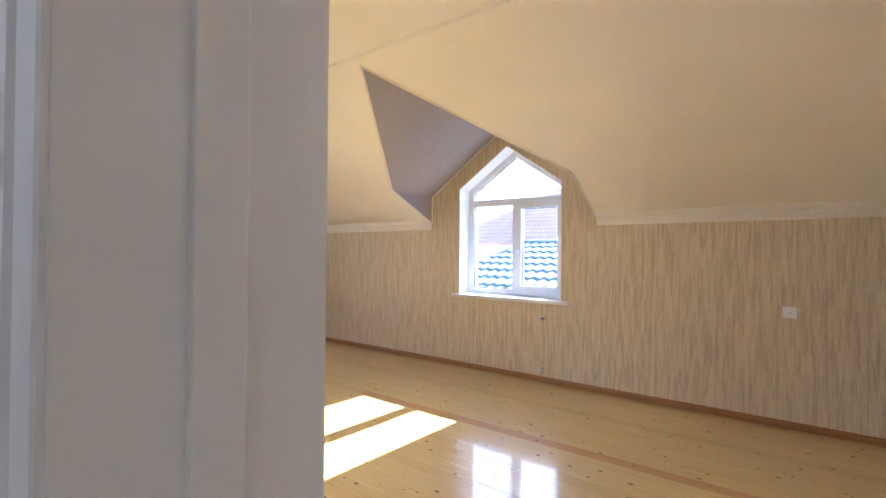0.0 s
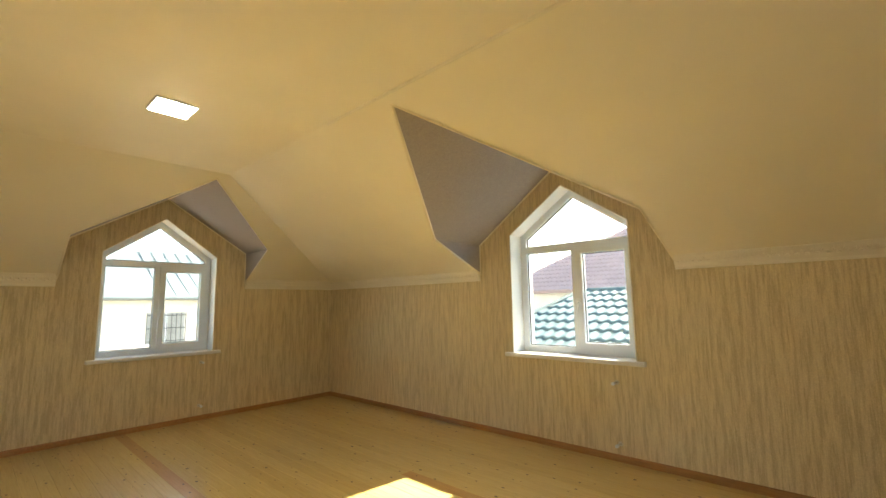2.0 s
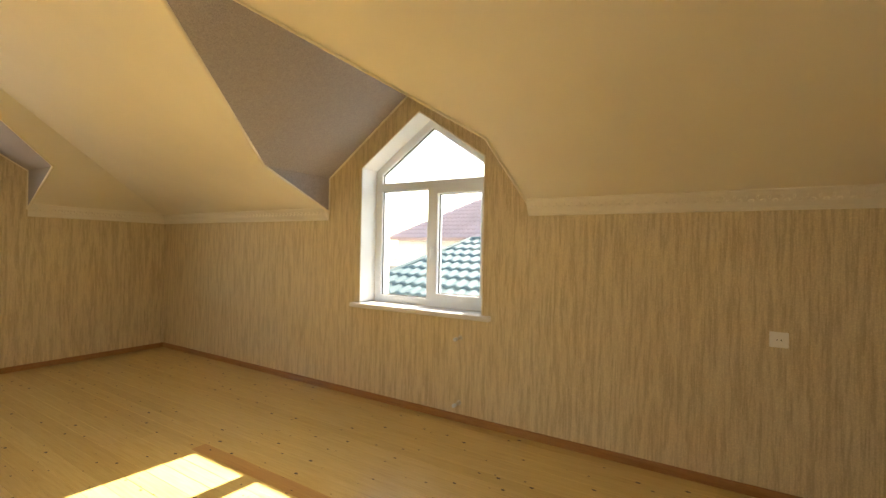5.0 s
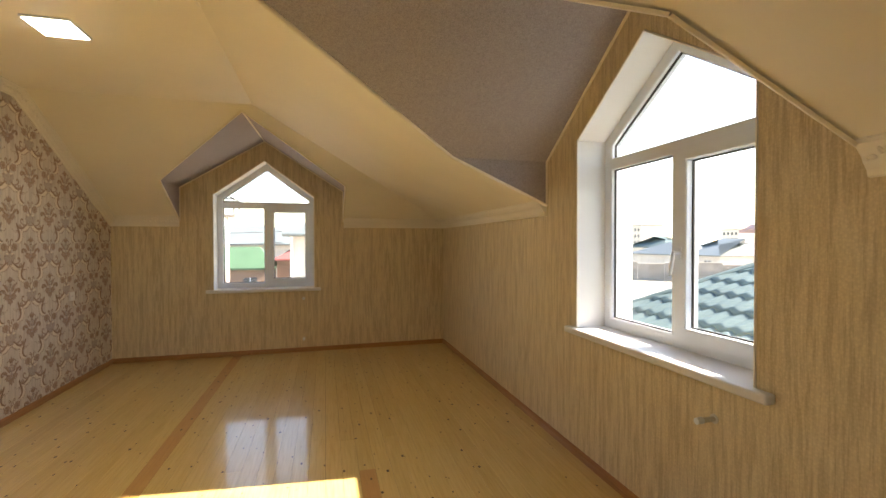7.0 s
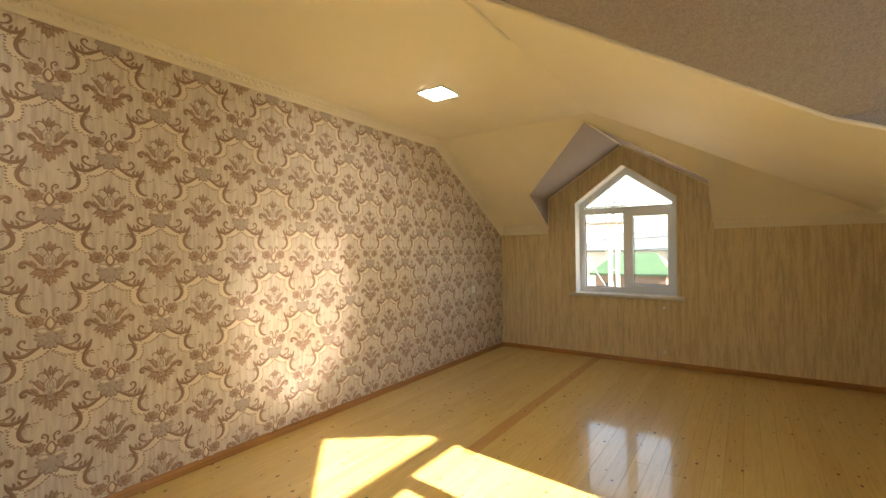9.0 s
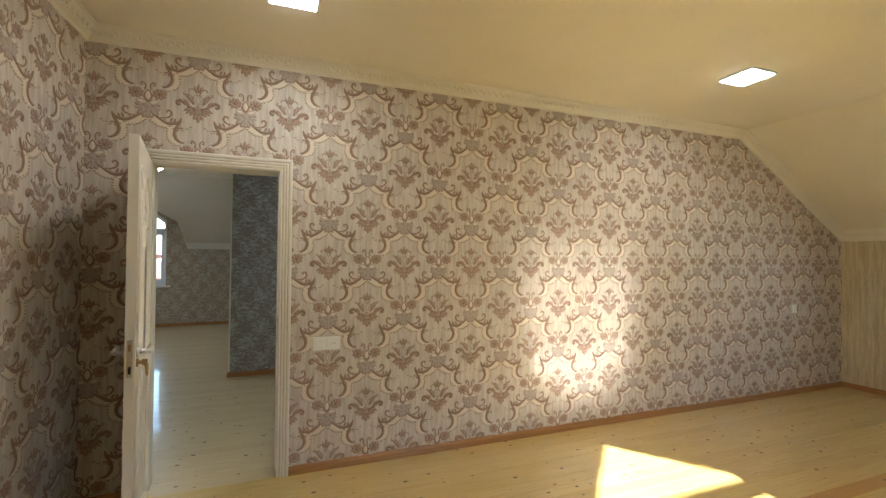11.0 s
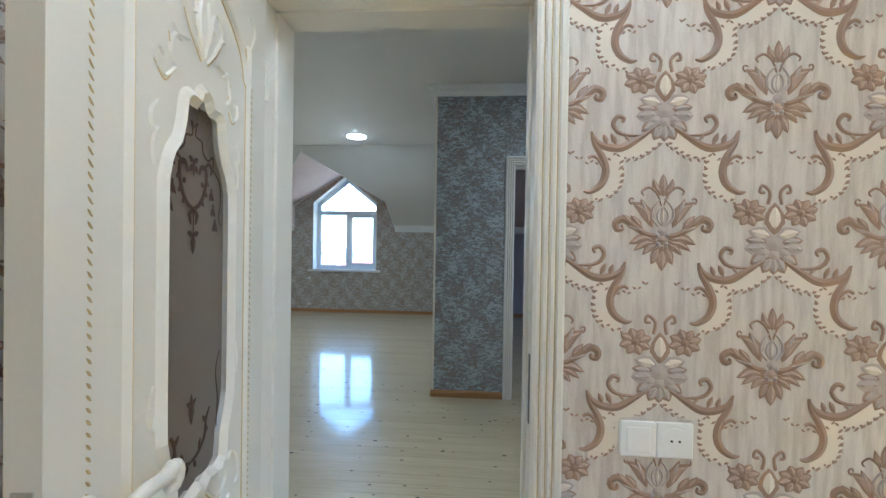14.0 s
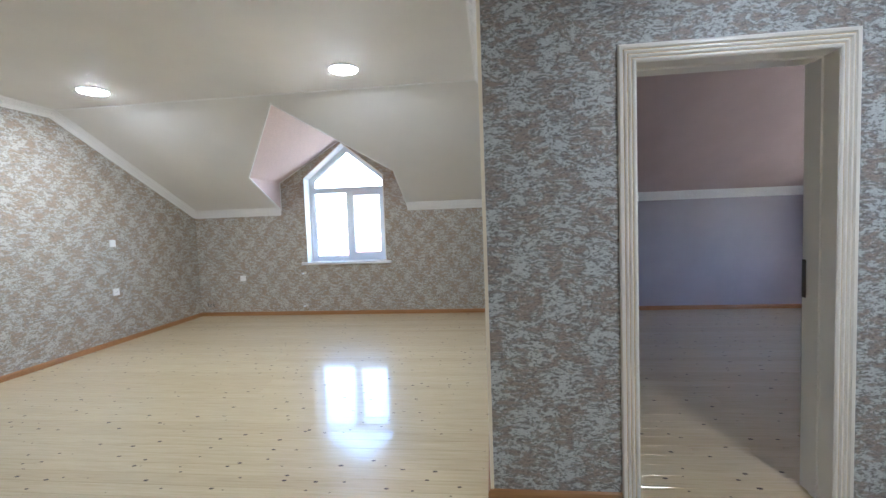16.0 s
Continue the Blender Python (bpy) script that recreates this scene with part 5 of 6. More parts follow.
            for x, z in ((0.073, 1.424), (0.081, 1.393), (0.090, 1.362)):
                for dx in (-0.010, 0.0, 0.010):
                    r.petal((c + s * x, z), (c + s * x + dx, z - 0.020), 0.010, 0, 0.0012)
                r.petal((c + s * x, z + 0.008), (c + s * x, z - 0.006), 0.010, 0, 0.0012)
            for x, z, dx, dz in ((0.048, 1.444, 0.014, -0.010), (0.042, 1.420, 0.014, -0.008), (0.030, 1.402, 0.012, -0.010), (0.040, 1.430, -0.012, 0.006), (0.0, 1.472, 0.018, 0.008), (0.003, 1.466, 0.014, -0.014),
                                 (0.0, 1.382, 0.022, -0.012), (0.016, 1.378, -0.008, -0.026), (0.0, 1.334, 0.022, 0.006), (0.030, 0.914, 0.006, 0.024), (0.052, 0.936, 0.016, 0.010), (0.058, 0.960, -0.014, 0.016), (0.0, 1.010, 0.018, 0.012), (0.010, 0.905, 0.010, -0.018)):
                r.petal((c + s * x, z), (c + s * (x + dx), z + dz), 0.012, 0, 0.0012)
        r.ribbon([(c, 1.384), (c, 1.33)], 0.005, 0.005, 0, 0.0012)
        r.petal((c, 1.338), (c, 1.298), 0.020, 0, 0.0015)
        r.petal((c, 1.478), (c, 1.444), 0.012, 0, 0.0012)
        r.petal((c, 0.975), (c, 1.036), 0.022, 0, 0.0015)
        relief_part("glass_ornament", r, [M_ORN], glass, side, g0 + 0.0005 if side > 0 else g0 + 0.0005, "dark bronze scroll ornament")
        # diagonal lattice in the glass head
        r = Relief()

        def inside(u, v):
            x = abs(u - c)
            if v < 1.455 + 0.075 * (1 - x / 0.12) or v > 1.59:
                return False
            lim = 0.115 if v < 1.468 else (0.090 if v < 1.49 else (0.076 if v < 1.565 else 0.022))
            return x < lim

        for s in (-1, 1):
            for k in range(-14, 15):
                seg = []
                for i in range(60):
                    v = 1.40 + i * 0.0036
                    u = c + k * 0.021 + s * (v - 1.5) * 0.55
                    if inside(u, v):
                        seg.append((u, v))
                if len(seg) > 2:
                    r.ribbon(seg[::3] + [seg[-1]], 0.0016, 0.0016, 0, 0.0004)
        relief_part("glass_lattice", r, [M_DUSK], glass, side, g0 + 0.0002, "fine diagonal lattice lines")
    # lock: edge plate, handles, cylinder and key
    bm = bmesh.new()
    box(bm, (LEAF_W - 0.0005, -LEAF_T + 0.008, 0.88), (LEAF_W + 0.002, -0.008, 1.05), 0.0008)
    plate_ob = part("lock_plate", bm, M_STEEL, t, "steel lock edge plate")
    bm = bmesh.new()
    box(bm, (LEAF_W + 0.0018, -LEAF_T + 0.014, 1.00), (LEAF_W + 0.010, -0.014, 1.03), 0.002)
    part("latch", bm, M_BRASS, plate_ob)
    bm = bmesh.new()
    box(bm, (LEAF_W + 0.0018, -LEAF_T + 0.014, 0.895), (LEAF_W + 0.0035, -0.014, 0.93), 0.0008)
    part("bolt", bm, M_BLACK, plate_ob)
    for side, y0 in ((1, 0.0), (-1, -LEAF_T)):
        bm = bmesh.new()
        cyl(bm, (LEAF_W - 0.055, y0 - side * 0.001, 0.985), (LEAF_W - 0.055, y0 + side * 0.012, 0.985), 0.026, 20)
        cyl(bm, (LEAF_W - 0.055, y0 + side * 0.010, 0.985), (LEAF_W - 0.055, y0 + side * 0.048, 0.985), 0.011, 14)
        path = curve_pts([(LEAF_W - 0.046, 0.987), (LEAF_W - 0.10, 0.991), (LEAF_W - 0.145, 0.985), (LEAF_W - 0.172, 0.991)], 4)
        tube(bm, [(p[0], y0 + side * 0.047, p[1]) for p in path], 0.0105, 14)
        tube(bm, [(LEAF_W - 0.172 + 0.016 * math.sin(a) , y0 + side * 0.047, 0.975 + 0.016 * math.cos(a)) for a in [-0.2 - 0.45 * i for i in range(10)]], 0.0085, 12)
        part("handle", bm, M_DOOR, t, "cream lever handle", smooth=True)
        bm = bmesh.new()
        cyl(bm, (LEAF_W - 0.055, y0 - side * 0.001, 0.935), (LEAF_W - 0.055, y0 + side * 0.008, 0.935), 0.019, 20)
        cyl(bm, (LEAF_W - 0.055, y0 + side * 0.007, 0.935), (LEAF_W - 0.055, y0 + side * 0.022, 0.935), 0.009, 12)
        part("escutcheon", bm, M_BRASS, t, "brass key rosette")
    bm = bmesh.new()
    box(bm, (LEAF_W - 0.057, 0.022, 0.921), (LEAF_W - 0.053, 0.044, 0.949), 0.001)
    cyl(bm, (LEAF_W - 0.055, 0.04, 0.925), (LEAF_W - 0.058, 0.042, 0.870), 0.009, 8, 0.005)
    part("key", bm, M_BRASS, t, "key hanging in the lock")
    for z in (0.25, 1.75):
        bm = bmesh.new()
        cyl(bm, (-0.004, 0.006, z - 0.05), (-0.004, 0.006, z + 0.05), 0.008, 10)
        part("hinge", bm, M_DOOR, t)
    return t


ang = math.degrees(math.atan2(0.105, 0.69))
door_leaf("door", "open cream carved door with frosted ornamental glass and gold lines", pose(0.014, DOOR[0] + 0.018, 0.0, 0, 0, ang))


def plain_leaf(name, label, m):
    """The inner lobby's door leaf: three raised panels."""
    t = thing(name, label, "door", m)
    bm = bmesh.new()
    box(bm, (0, -0.04, 0.008), (0.72, 0, 2.0), 0.003)
    part("panel", bm, M_DOOR, t)
    for z0, z1 in ((0.15, 0.75), (0.88, 1.1), (1.22, 1.86)):
        for s, y in ((1, 0.0), (-1, -0.04)):
            bm = bmesh.new()
            box(bm, (0.12, min(y, y + s * 0.008), z0), (0.60, max(y, y + s * 0.008), z1), 0.003)
            part("raised_panel", bm, M_DOOR, t)
    bm = bmesh.new()
    cyl(bm, (0.66, 0, 1.0), (0.66, 0.045, 1.0), 0.01)
    cyl(bm, (0.66, 0.045, 1.0), (0.55, 0.045, 1.0), 0.009)
    part("handle", bm, M_STEEL, t)
    return t


plain_leaf("lobby_door", "white panelled door standing open in the back lobby", pose(SDOOR[0] + 0.012, HSY - 0.165, 0.0, 0, 0, -114))

# ---- floor planks ----
rnd = random.Random(5)
planked("floor", 0.0, EX, -0.5, NY, 0.103, (3.76,), M_PLANK, [(1.39, 3.76, NY, M_PLANK_ORANGE), (2.68, -0.5, 3.76, M_PLANK_ORANGE)], "glossy varnished pine board floor with dark knots", rnd)
bm = bmesh.new()
box(bm, (-T_IN, DOOR[0] - 0.1, -0.3), (-0.001, DOOR[1] + 0.1, -0.001))
structure(mesh_ob("threshold", bm, [M_PLANK_HALL]), "pine threshold board in the doorway", "threshold")
planked("floor_hall", HWX, -T_IN - 0.001, HSY - 2.7, 5.2, 0.103, (-1.6, 1.4), M_PLANK_HALL, [], "glossy pale pine board floor of the hall", rnd)

# ---- outside ----
M_GROUND = paint("dusty_ground", (0.42, 0.37, 0.30), 0.9, 0.2, 0.5)
M_TEAL = paint("teal_metal_tile", (0.085, 0.128, 0.138), 0.6, 0.12, 0.2)
M_TEAL.node_tree.nodes["Principled BSDF"].inputs["Specular IOR Level"].default_value = 0.12
M_PINKROOF = paint("pink_metal_tile", (0.36, 0.24, 0.225), 0.6, 0.12, 0.2)
M_GREENROOF = paint("green_metal_roof", (0.06, 0.12, 0.07), 0.5, 0.15, 0.2)
M_GREYROOF = paint("grey_sheet_roof", (0.125, 0.15, 0.16), 0.45, 0.12, 0.2)
M_REDROOF = paint("red_metal_roof", (0.22, 0.075, 0.07), 0.5, 0.12, 0.2)
M_STUCCO = paint("cream_stucco", (0.60, 0.57, 0.52), 0.85, 0.12, 0.5)
M_FARWALL = paint("pale_render", (0.52, 0.49, 0.45), 0.9, 0.1, 0.2)
M_BLOCK = paint("grey_block", (0.27, 0.25, 0.23), 0.9, 0.2, 0.6)
M_BRICK = paint("pale_brick", (0.30, 0.20, 0.15), 0.85, 0.2, 0.6)
M_CURTAIN = paint("curtained_window", (0.30, 0.31, 0.31), 0.3, 0.3, 0.2)
M_DARKWIN = mat("dark_window", (0.09, 0.10, 0.11), 0.15)
GZ = -3.3
bm = bmesh.new()
g = bmesh.ops.create_grid(bm, x_segments=4, y_segments=4, size=3000)
for v in bm.verts:
    v.co.z = GZ
structure(mesh_ob("ground", bm, [M_GROUND]), "dusty pale ground between the houses", "ground")


def house(name, label, x0, x1, y0, y1, eave, ridge, wall_mat, roof_mat, windows=(), ridge_along="x", over=0.35, inset=None, pane=None):
    """A hip-roofed house: walls, roof with eave boards, and windows given as (side, centre, width, sill, head)."""
    t = thing(name, label, "house", Matrix.Identity(4))
    bm = bmesh.new()
    box(bm, (x0, y0, GZ), (x1, y1, eave))
    part("wall", bm, wall_mat, t)
    ex0, ex1, ey0, ey1 = x0 - over, x1 + over, y0 - over, y1 + over
    if ridge_along == "x":
        k = inset if inset is not None else (ey1 - ey0) / 2
        ym = (ey0 + ey1) / 2
        r0, r1 = (ex0 + k, ym, ridge), (ex1 - k, ym, ridge)
    else:
        k = inset if inset is not None else (ex1 - ex0) / 2
        xm = (ex0 + ex1) / 2
        r0, r1 = (xm, ey0 + k, ridge), (xm, ey1 - k, ridge)
    c = [(ex0, ey0, eave), (ex1, ey0, eave), (ex1, ey1, eave), (ex0, ey1, eave)]
    bm = bmesh.new()
    lo = [bm.verts.new((x, y, z - 0.12)) for x, y, z in c]
    up = [bm.verts.new(p) for p in c]
    a, b = bm.verts.new(r0), bm.verts.new(r1)
    bm.faces.new(lo)
    for i in range(4):
        bm.faces.new((lo[i], lo[(i + 1) % 4], up[(i + 1) % 4], up[i]))
    if ridge_along == "x":
        for f in ((up[0], up[1], b, a), (up[1], up[2], b), (up[2], up[3], a, b), (up[3], up[0], a)):
            bm.faces.new(f)
    else:
        for f in ((up[0], up[1], a), (up[1], up[2], b, a), (up[2], up[3], b), (up[3], up[0], a, b)):
            bm.faces.new(f)
    part("roof", bm, roof_mat, t)
    for side, cc, w, s, h in windows:
        bm, bf = bmesh.new(), bmesh.new()
        if side in "sn":
            y = y0 if side == "s" else y1
            d = -1 if side == "s" else 1
            box(bm, (cc - w / 2, min(y, y + d * 0.02), s), (cc + w / 2, max(y, y + d * 0.02), h))
            box(bf, (cc - w / 2 - 0.06, min(y, y + d * 0.05), s - 0.08), (cc + w / 2 + 0.06, max(y, y + d * 0.05), s))
            box(bf, (cc - 0.03, min(y, y + d * 0.04), s), (cc + 0.03, max(y, y + d * 0.04), h))
        else:
            x = x0 if side == "w" else x1
            d = -1 if side == "w" else 1
            box(bm, (min(x, x + d * 0.02), cc - w / 2, s), (max(x, x + d * 0.02), cc + w / 2, h))
            box(bf, (min(x, x + d * 0.05), cc - w / 2 - 0.06, s - 0.08), (max(x, x + d * 0.05), cc + w / 2 + 0.06, s))
            box(bf, (min(x, x + d * 0.04), cc - 0.03, s), (max(x, x + d * 0.04), cc + 0.03, h))
        wob = part("window", bm, pane or M_DARKWIN, t)
        part("window_frame", bf, M_PVC, wob)
    return t


def tile_slope(origin, along, up, length, rows, row_len, pitch, clip):
    """Wavy metal roof tiles: rows step down the slope, waves run across it. clip(s, r) tells which part stays."""
    along, up = Vector(along).normalized(), Vector(up).normalized()
    nrm = along.cross(up)
    if nrm.z < 0:
        nrm = -nrm
    cols = int(length / pitch) * 6
    verts, faces = [], []
    for r in range(rows):
        base_i = len(verts)
        prof = ((0.0, 0.020), (0.25, 0.016), (0.6, 0.008), (1.0, 0.0))
        for q, lift in ((0.0, 0.0),) + prof:
            for k in range(cols + 1):
                s = length * k / cols
                wv = 0.016 * math.cos(2 * math.pi * s / pitch)
                sag = 0.03 * (math.cos(2 * math.pi * s / pitch) - 1) * (1 - q)
                p = Vector(origin) + along * s + up * ((r + q) * row_len + sag) + nrm * (wv + lift)
                verts.append(p)
        w = cols + 1
        for q in range(len(prof)):
            for k in range(cols):
                s, rr = length * (k + 0.5) / cols, (r + 0.5) * row_len
                if clip(s, rr):
                    faces.append((base_i + q * w + k, base_i + q * w + k + 1, base_i + (q + 1) * w + k + 1, base_i + (q + 1) * w + k))
    bm = bmesh.new()
    vs = [bm.verts.new(v) for v in verts]
    for f in faces:
        bm.faces.new([vs[i] for i in f])
    bmesh.ops.delete(bm, geom=[v for v in bm.verts if not v.link_faces], context="VERTS")
    return bm


# neighbour to the east: steep teal tiled hip roof close to the window
teal = thing("teal_roofed_house", "neighbouring house with a steep teal metal tile roof", "house", Matrix.Identity(4))
EA, AP = Vector((5.27, 7.75, -0.27)), Vector((12.0, 6.5, 1.70))
RX = 2 * AP.x - EA.x
bm = bmesh.new()
box(bm, (5.6, -8.0, GZ), (RX - 0.33, 6.3, -0.25))
part("wall", bm, M_STUCCO, teal)
bm = bmesh.new()
pts = [Vector(p) for p in (EA, AP, (AP.x, -6.0, AP.z), (EA.x, -8.5, EA.z), (RX, EA.y, EA.z), (RX, -8.5, EA.z))]
v = [bm.verts.new(p - Vector((0, 0, 0.07))) for p in pts]
for f in ((0, 1, 2, 3), (0, 4, 1), (4, 5, 2, 1), (3, 2, 5), (0, 3, 5, 4)):
    bm.faces.new([v[i] for i in f])
part("roof", bm, M_TEAL, teal)
slope_run = Vector((AP.x - EA.x, 0, AP.z - EA.z))
slope_len = slope_run.length
hip_k = (EA.y - AP.y) / slope_len
bm = tile_slope(EA, (0, -1, 0), slope_run, 15.5, 13, slope_len / 13, 0.25, lambda s, r: s > r * hip_k and s < 15.4 - r * 0.3)
part("tile_face", bm, M_TEAL, teal, "wavy teal metal tiles", smooth=True)
bm = bmesh.new()
cyl(bm, EA, AP, 0.06, 10)
cyl(bm, AP, (AP.x, -6.0, AP.z), 0.06, 10)
part("ridge_cap", bm, M_TEAL, teal)
bm = bmesh.new()
box(bm, (EA.x - 0.10, -8.5, EA.z - 0.10), (EA.x + 0.03, EA.y, EA.z + 0.02), 0.02)
part("gutter", bm, M_GREYROOF, teal)

# house with a pink tiled roof behind it
pink = house("pink_roofed_house", "cream house with a faded pink tiled roof", 17.0, 27.0, 2.0, 12.85, 1.87, 5.24, M_STUCCO, M_PINKROOF, [("w", 9.5, 1.2, -0.6, 0.8), ("w", 6.0, 1.2, -0.6, 0.8)], "y")
for (o, al, u, ln, kk) in (((16.65, 13.2, 1.87), (0, -1, 0), (5.35, 0, 3.37), 11.55, 5.35),):
    sl2 = math.hypot(5.35, 3.37)
    bm = tile_slope(o, al, u, ln, 18, sl2 / 18, 0.22, lambda s, r: s > r * kk / sl2 and s < ln - r * kk / sl2)
    part("tile_face", bm, M_PINKROOF, pink, "rows of faded pink tiles", smooth=True)

# long cream house to the north-east with a pale sheet roof and barred windows
ne = house("cream_house", "cream rendered house with a pale blue-grey sheet roof and barred windows", 0.99, 13.0, 21.0, 29.0, 1.87, 4.08, M_STUCCO, M_GREYROOF,
           [("s", 5.55, 1.30, 0.02, 1.22), ("s", 1.96, 0.60, 0.06, 1.42), ("s", 9.4, 1.3, 0.0, 1.22)], "x", 0.3, 4.4, M_CURTAIN)
for x0, x1, z0, z1 in ((4.87, 6.23, 0.02, 1.22), (1.66, 2.26, 0.06, 1.42)):
    n = max(3, int((x1 - x0) / 0.16))
    for i in range(n + 1):
        bm = bmesh.new()
        x = x0 + (x1 - x0) * i / n
        cyl(bm, (x, 20.93, z0), (x, 20.93, z1), 0.013, 6)
        part("window_bar", bm, M_DARKWIN, ne)
    for i in range(3):
        bm = bmesh.new()
        z = z0 + (z1 - z0) * (i + 0.2) / 2.4
        cyl(bm, (x0, 20.93, z), (x1, 20.93, z), 0.016, 6)
        part("window_bar", bm, M_DARKWIN, ne)
for i in range(7):
    bm = bmesh.new()
    x = 5.3 + i * 0.5
    cyl(bm, (x, 20.72, 1.88), (x, 24.9, 4.06), 0.016, 6)
    part("roof_seam", bm, M_GREYROOF, ne)
bm = bmesh.new()
cyl(bm, (0.72, 20.62, 1.79), (13.3, 20.62, 1.79), 0.08, 10)
part("gutter", bm, M_GREYROOF, ne)
bm = bmesh.new()
cyl(bm, (1.08, 20.92, GZ), (1.08, 20.92, 1.75), 0.05, 10)
part("downpipe", bm, M_PVC, ne)

house("green_roofed_house", "low brick house with a green metal roof", -5.0, -0.9, 30.0, 34.0, -0.1, 1.18, M_BRICK, M_GREENROOF, [("s", -2.0, 0.8, -1.6, -0.7), ("s", -4.0, 0.8, -1.6, -0.7)], "x", 0.3, 1.1)
house("grey_roofed_house", "white house with a pale grey roof behind the green one", -9.0, 1.0, 38.0, 44.0, 1.35, 2.9, M_STUCCO, M_GREYROOF, [("s", -5.6, 0.8, 0.2, 0.9), ("s", -3.8, 0.8, 0.2, 0.9)], "x", 0.4)
house("red_roofed_house", "house with a dark red metal roof", -0.55, 3.5, 31.0, 36.0, 0.38, 1.7, M_BRICK, M_REDROOF, [("s", 0.6, 0.8, -0.9, -0.2)], "x", 0.3)
house("red_roofed_house", "far house with a faded red metal roof", -4.4, 2.0, 48.0, 54.0, 1.55, 2.5, M_STUCCO, M_REDROOF, [("s", -2.0, 0.9, 0.1, 1.0)], "x", 0.3, 1.2)

# slim steel tower with a railed platform beyond the north window
tower = thing("scaffold_tower", "slim pale steel tower with a railed wooden platform", "scaffold", Matrix.Identity(4))
TX0, TX1, TY0, TY1, TZ = -2.25, -0.72, 18.5, 19.6, 2.46


def bar(name, a, b, r, material=M_PIPE):
    bm = bmesh.new()
    cyl(bm, a, b, r, 8)
    part(name, bm, material, tower)


for x in (-1.38, -1.10):
    for y in (18.85, 19.2):
        bar("post", (x, y, GZ), (x, y, TZ - 0.04), 0.035)
for z in (-2.2, -1.2, -0.3, 0.6, 1.4, 2.0):
    bar("rung", (-1.38, 18.85, z), (-1.10, 18.85, z), 0.016)
    bar("rung", (-1.38, 19.2, z), (-1.10, 19.2, z), 0.016)
bm = bmesh.new()
box(bm, (TX0, TY0, TZ - 0.04), (TX1, TY1, TZ + 0.03), 0.008)
part("platform", bm, M_BLOCK, tower, "weathered grey plank platform")
for x in (TX0 + 0.05, -1.4, TX1 - 0.05):
    for y in (TY0 + 0.05, TY1 - 0.05):
        bar("rail_post", (x, y, TZ), (x, y, TZ + (0.62 if x > -1.0 else 0.9)), 0.026, M_DARKSTEEL)
for y in (TY0 + 0.05, TY1 - 0.05):
    bar("rail", (TX0, y, TZ + 0.6), (TX1, y, TZ + 0.6), 0.026, M_DARKSTEEL)
    bar("rail", (-1.4, y, TZ + 0.9), (TX1 - 0.05, y, TZ + 0.62), 0.022, M_DARKSTEEL)
bar("mast", (-1.2, 19.0, TZ), (-1.2, 19.0, TZ + 1.2), 0.026, M_DARKSTEEL)
for a0, b0 in (((TX0 + 0.1, 18.85, TZ - 0.04), (-1.38, 18.85, 1.2)), ((TX1 - 0.1, 18.85, TZ - 0.04), (-1.10, 18.85, 1.5)), ((-2.1, 18.85, 0.9), (-1.2, 18.85, -0.5)), ((-1.38, 18.85, 0.6), (-1.10, 18.85, -0.3))):
    bar("brace", a0, b0, 0.014)

# cables across the view
for i, (a, b) in enumerate((((-9, 24, 2.35), (0.72, 20.65, 1.92)), ((-9, 24.4, 1.75), (0.72, 20.65, 1.45)))):
    t = thing("overhead_cable", "thin dark overhead cable strung between houses", "cable", Matrix.Identity(4), "overhead cables")
    bm = bmesh.new()
    pts = [Vector(a).lerp(Vector(b), k / 10) - Vector((0, 0, 0.25 * math.sin(math.pi * k / 10))) for k in range(11)]
    for p, q in zip(pts, pts[1:]):
        cyl(bm, p, q, 0.012, 5)
    part("cable", bm, M_BLACK, t)

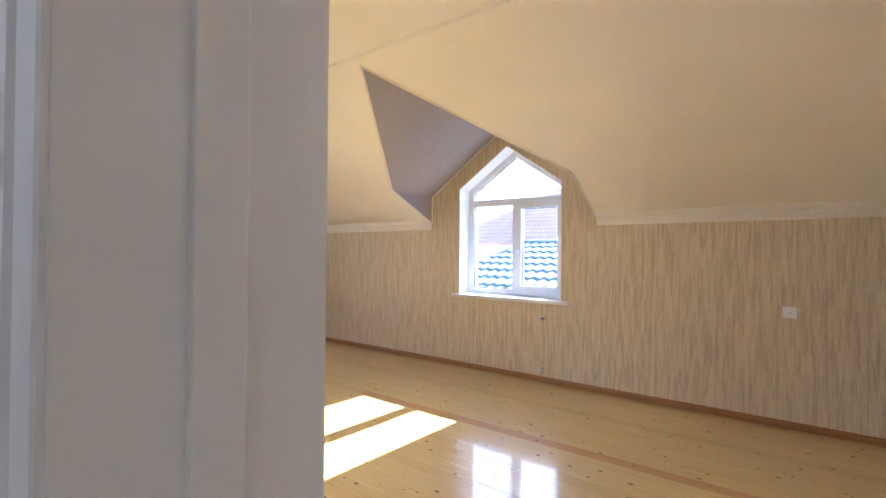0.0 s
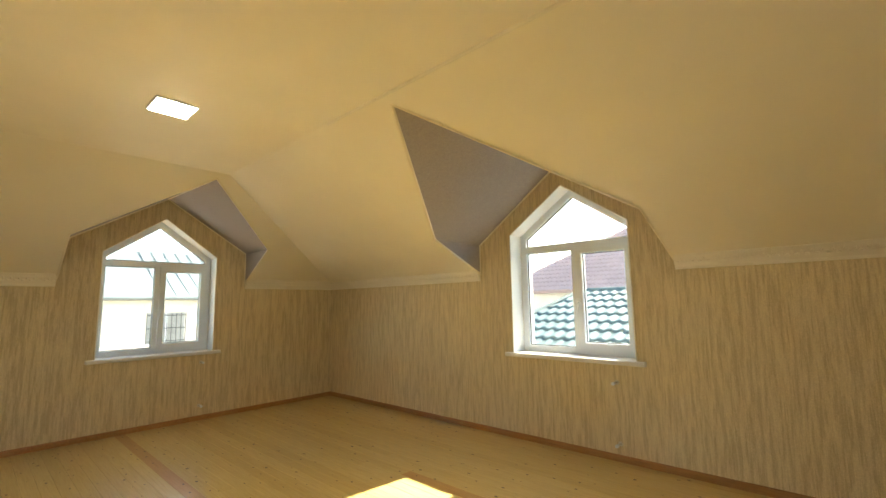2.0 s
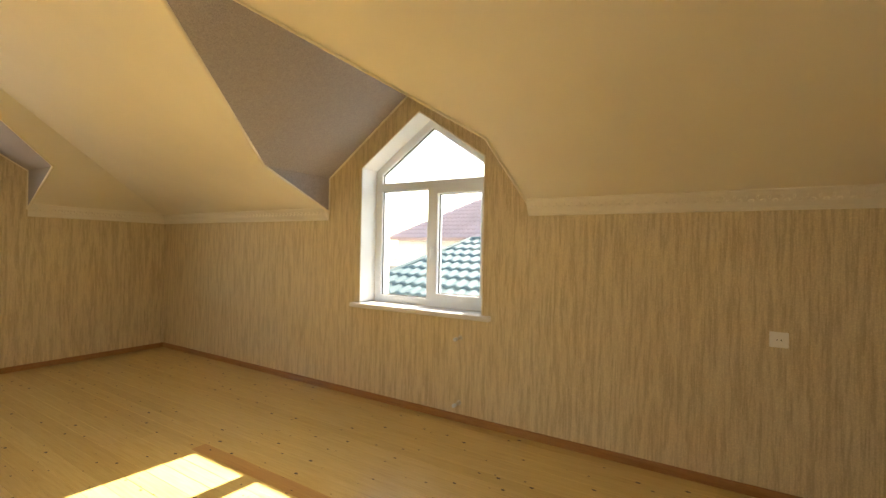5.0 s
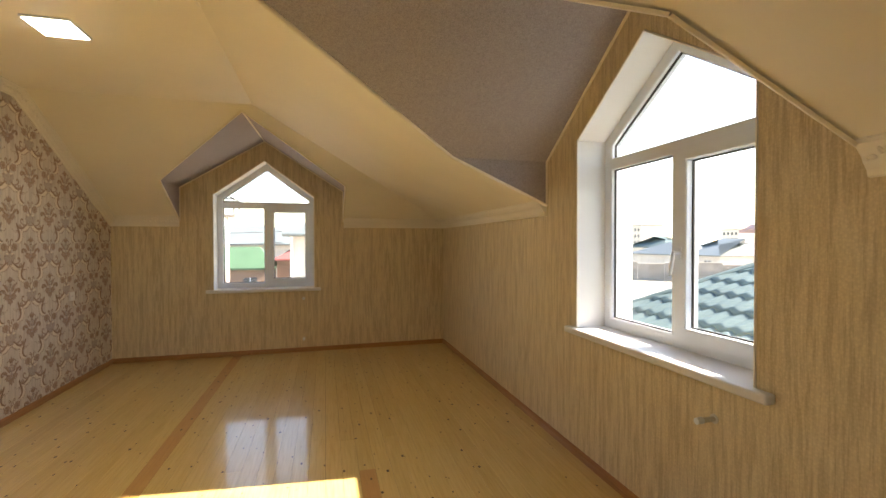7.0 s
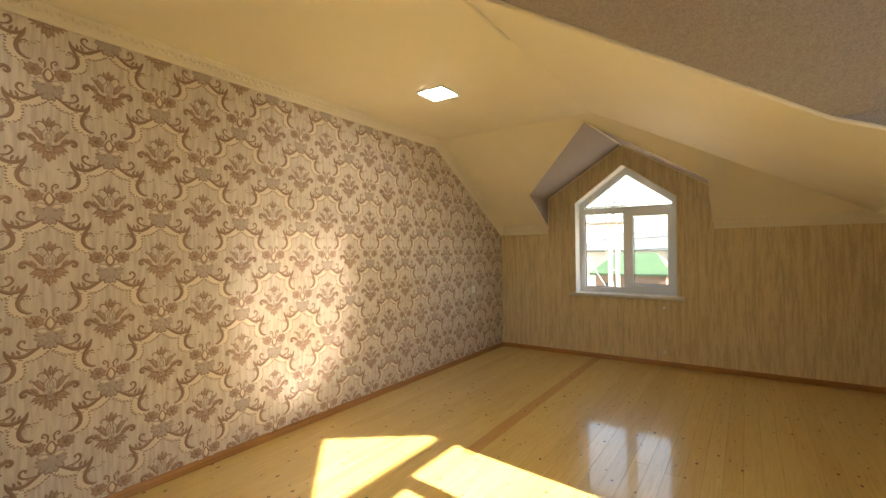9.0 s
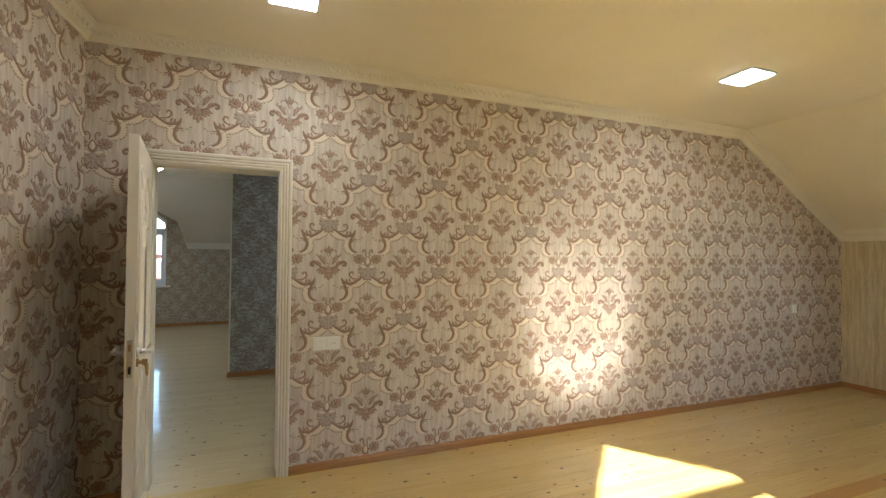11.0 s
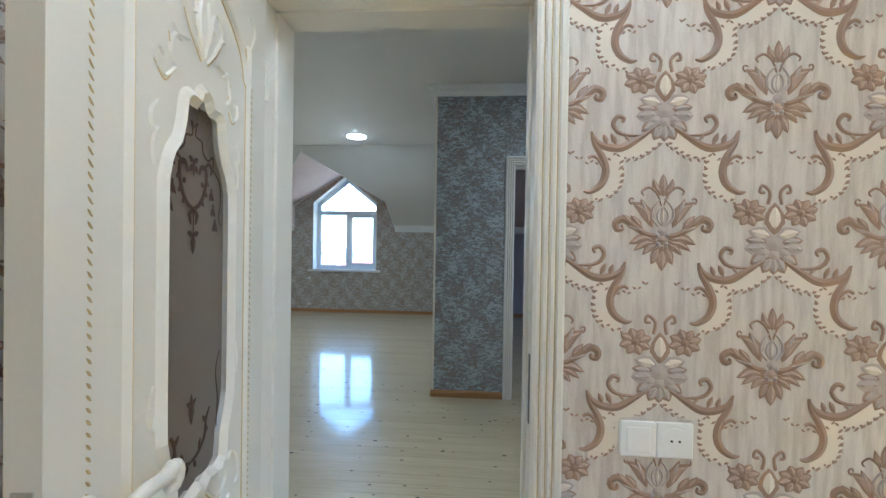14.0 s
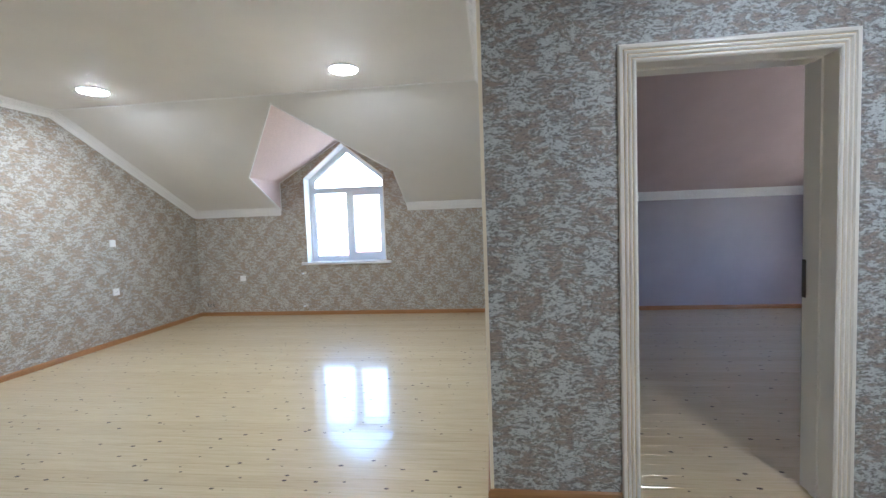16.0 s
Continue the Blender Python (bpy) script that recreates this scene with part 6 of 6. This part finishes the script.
# grey block wall closing the open yard
yard = thing("boundary_wall", "long grey block wall across a sandy yard", "wall", Matrix.Identity(4))
WA, WB = Vector((20.0, 66.0, 0)), Vector((66.0, 26.0, 0))
wd = (WB - WA).normalized()
wn2 = Vector((wd.y, -wd.x, 0))
for i in range(20):
    p, q = WA.lerp(WB, i / 20) + wd * 0.02, WA.lerp(WB, (i + 1) / 20) - wd * 0.02
    top = GZ + 2.0 + 0.12 * (i % 3)
    bm = prism([(0, GZ), (0.2, GZ), (0.2, top), (0, top)], p, q, (0, 0, 1), wn2)
    part("wall_panel", bm, M_BLOCK, yard)
    bm = prism([(-0.05, top), (0.25, top), (0.25, top + 0.08), (-0.05, top + 0.08)], p, q, (0, 0, 1), wn2)
    part("coping", bm, M_FARWALL, yard)

# the town: low houses out to the haze
rt = random.Random(11)
roofs = [M_GREYROOF, M_TEAL, M_PINKROOF, M_GREYROOF, M_GREENROOF, M_REDROOF]
spots = []
for i in range(30):
    ang = rt.uniform(0.25, 1.25)
    spots.append((6 + math.cos(ang) * (64 + i * 3.0), 6 + math.sin(ang) * (64 + i * 3.0)))
for i in range(9):
    spots.append((rt.uniform(-26, 12), 52 + i * 6))
for i in range(10):
    spots.append((-26 - i * 7, rt.uniform(-26, 6)))
for x, y in spots:
    w, d = rt.uniform(6, 11), rt.uniform(6, 9)
    e = GZ + rt.uniform(2.8, 3.9)
    side = "w" if x > 6 and x > y else ("e" if x < -10 and y < 20 else "s")
    cc = (y - d / 2 + d * 0.3, y - d / 2 + d * 0.7) if side in "we" else (x - w / 2 + w * 0.3, x - w / 2 + w * 0.7)
    house("town_house", "distant low house with a hipped metal roof", x - w / 2, x + w / 2, y - d / 2, y + d / 2, e, e + rt.uniform(1.3, 2.2), rt.choice([M_FARWALL, M_FARWALL, M_STUCCO]), rt.choice(roofs),
          [(side, c0, 1.1, e - 1.9, e - 0.7) for c0 in cc], rt.choice("xy"), 0.35)["group"] = "town houses"
for x, y, h in ((150, 178, 9.0), (210, 180, 7.5)):
    t = thing("apartment_block", "grey flat-roofed apartment block in the haze", "apartment block", Matrix.Identity(4))
    bm = bmesh.new()
    box(bm, (x - 6, y - 5, GZ), (x + 6, y + 5, h))
    part("wall", bm, M_FARWALL, t)
    bm = bmesh.new()
    box(bm, (x - 6.3, y - 5.3, h), (x + 6.3, y + 5.3, h + 0.5))
    part("roof", bm, M_GREYROOF, t)
    for r in range(3):
        for c in range(4):
            bm = bmesh.new()
            box(bm, (x - 6.05, y - 4 + c * 2.3, h - 2.6 - r * 2.9), (x - 5.9, y - 2.8 + c * 2.3, h - 1.2 - r * 2.9))
            part("window", bm, M_DARKWIN, t)
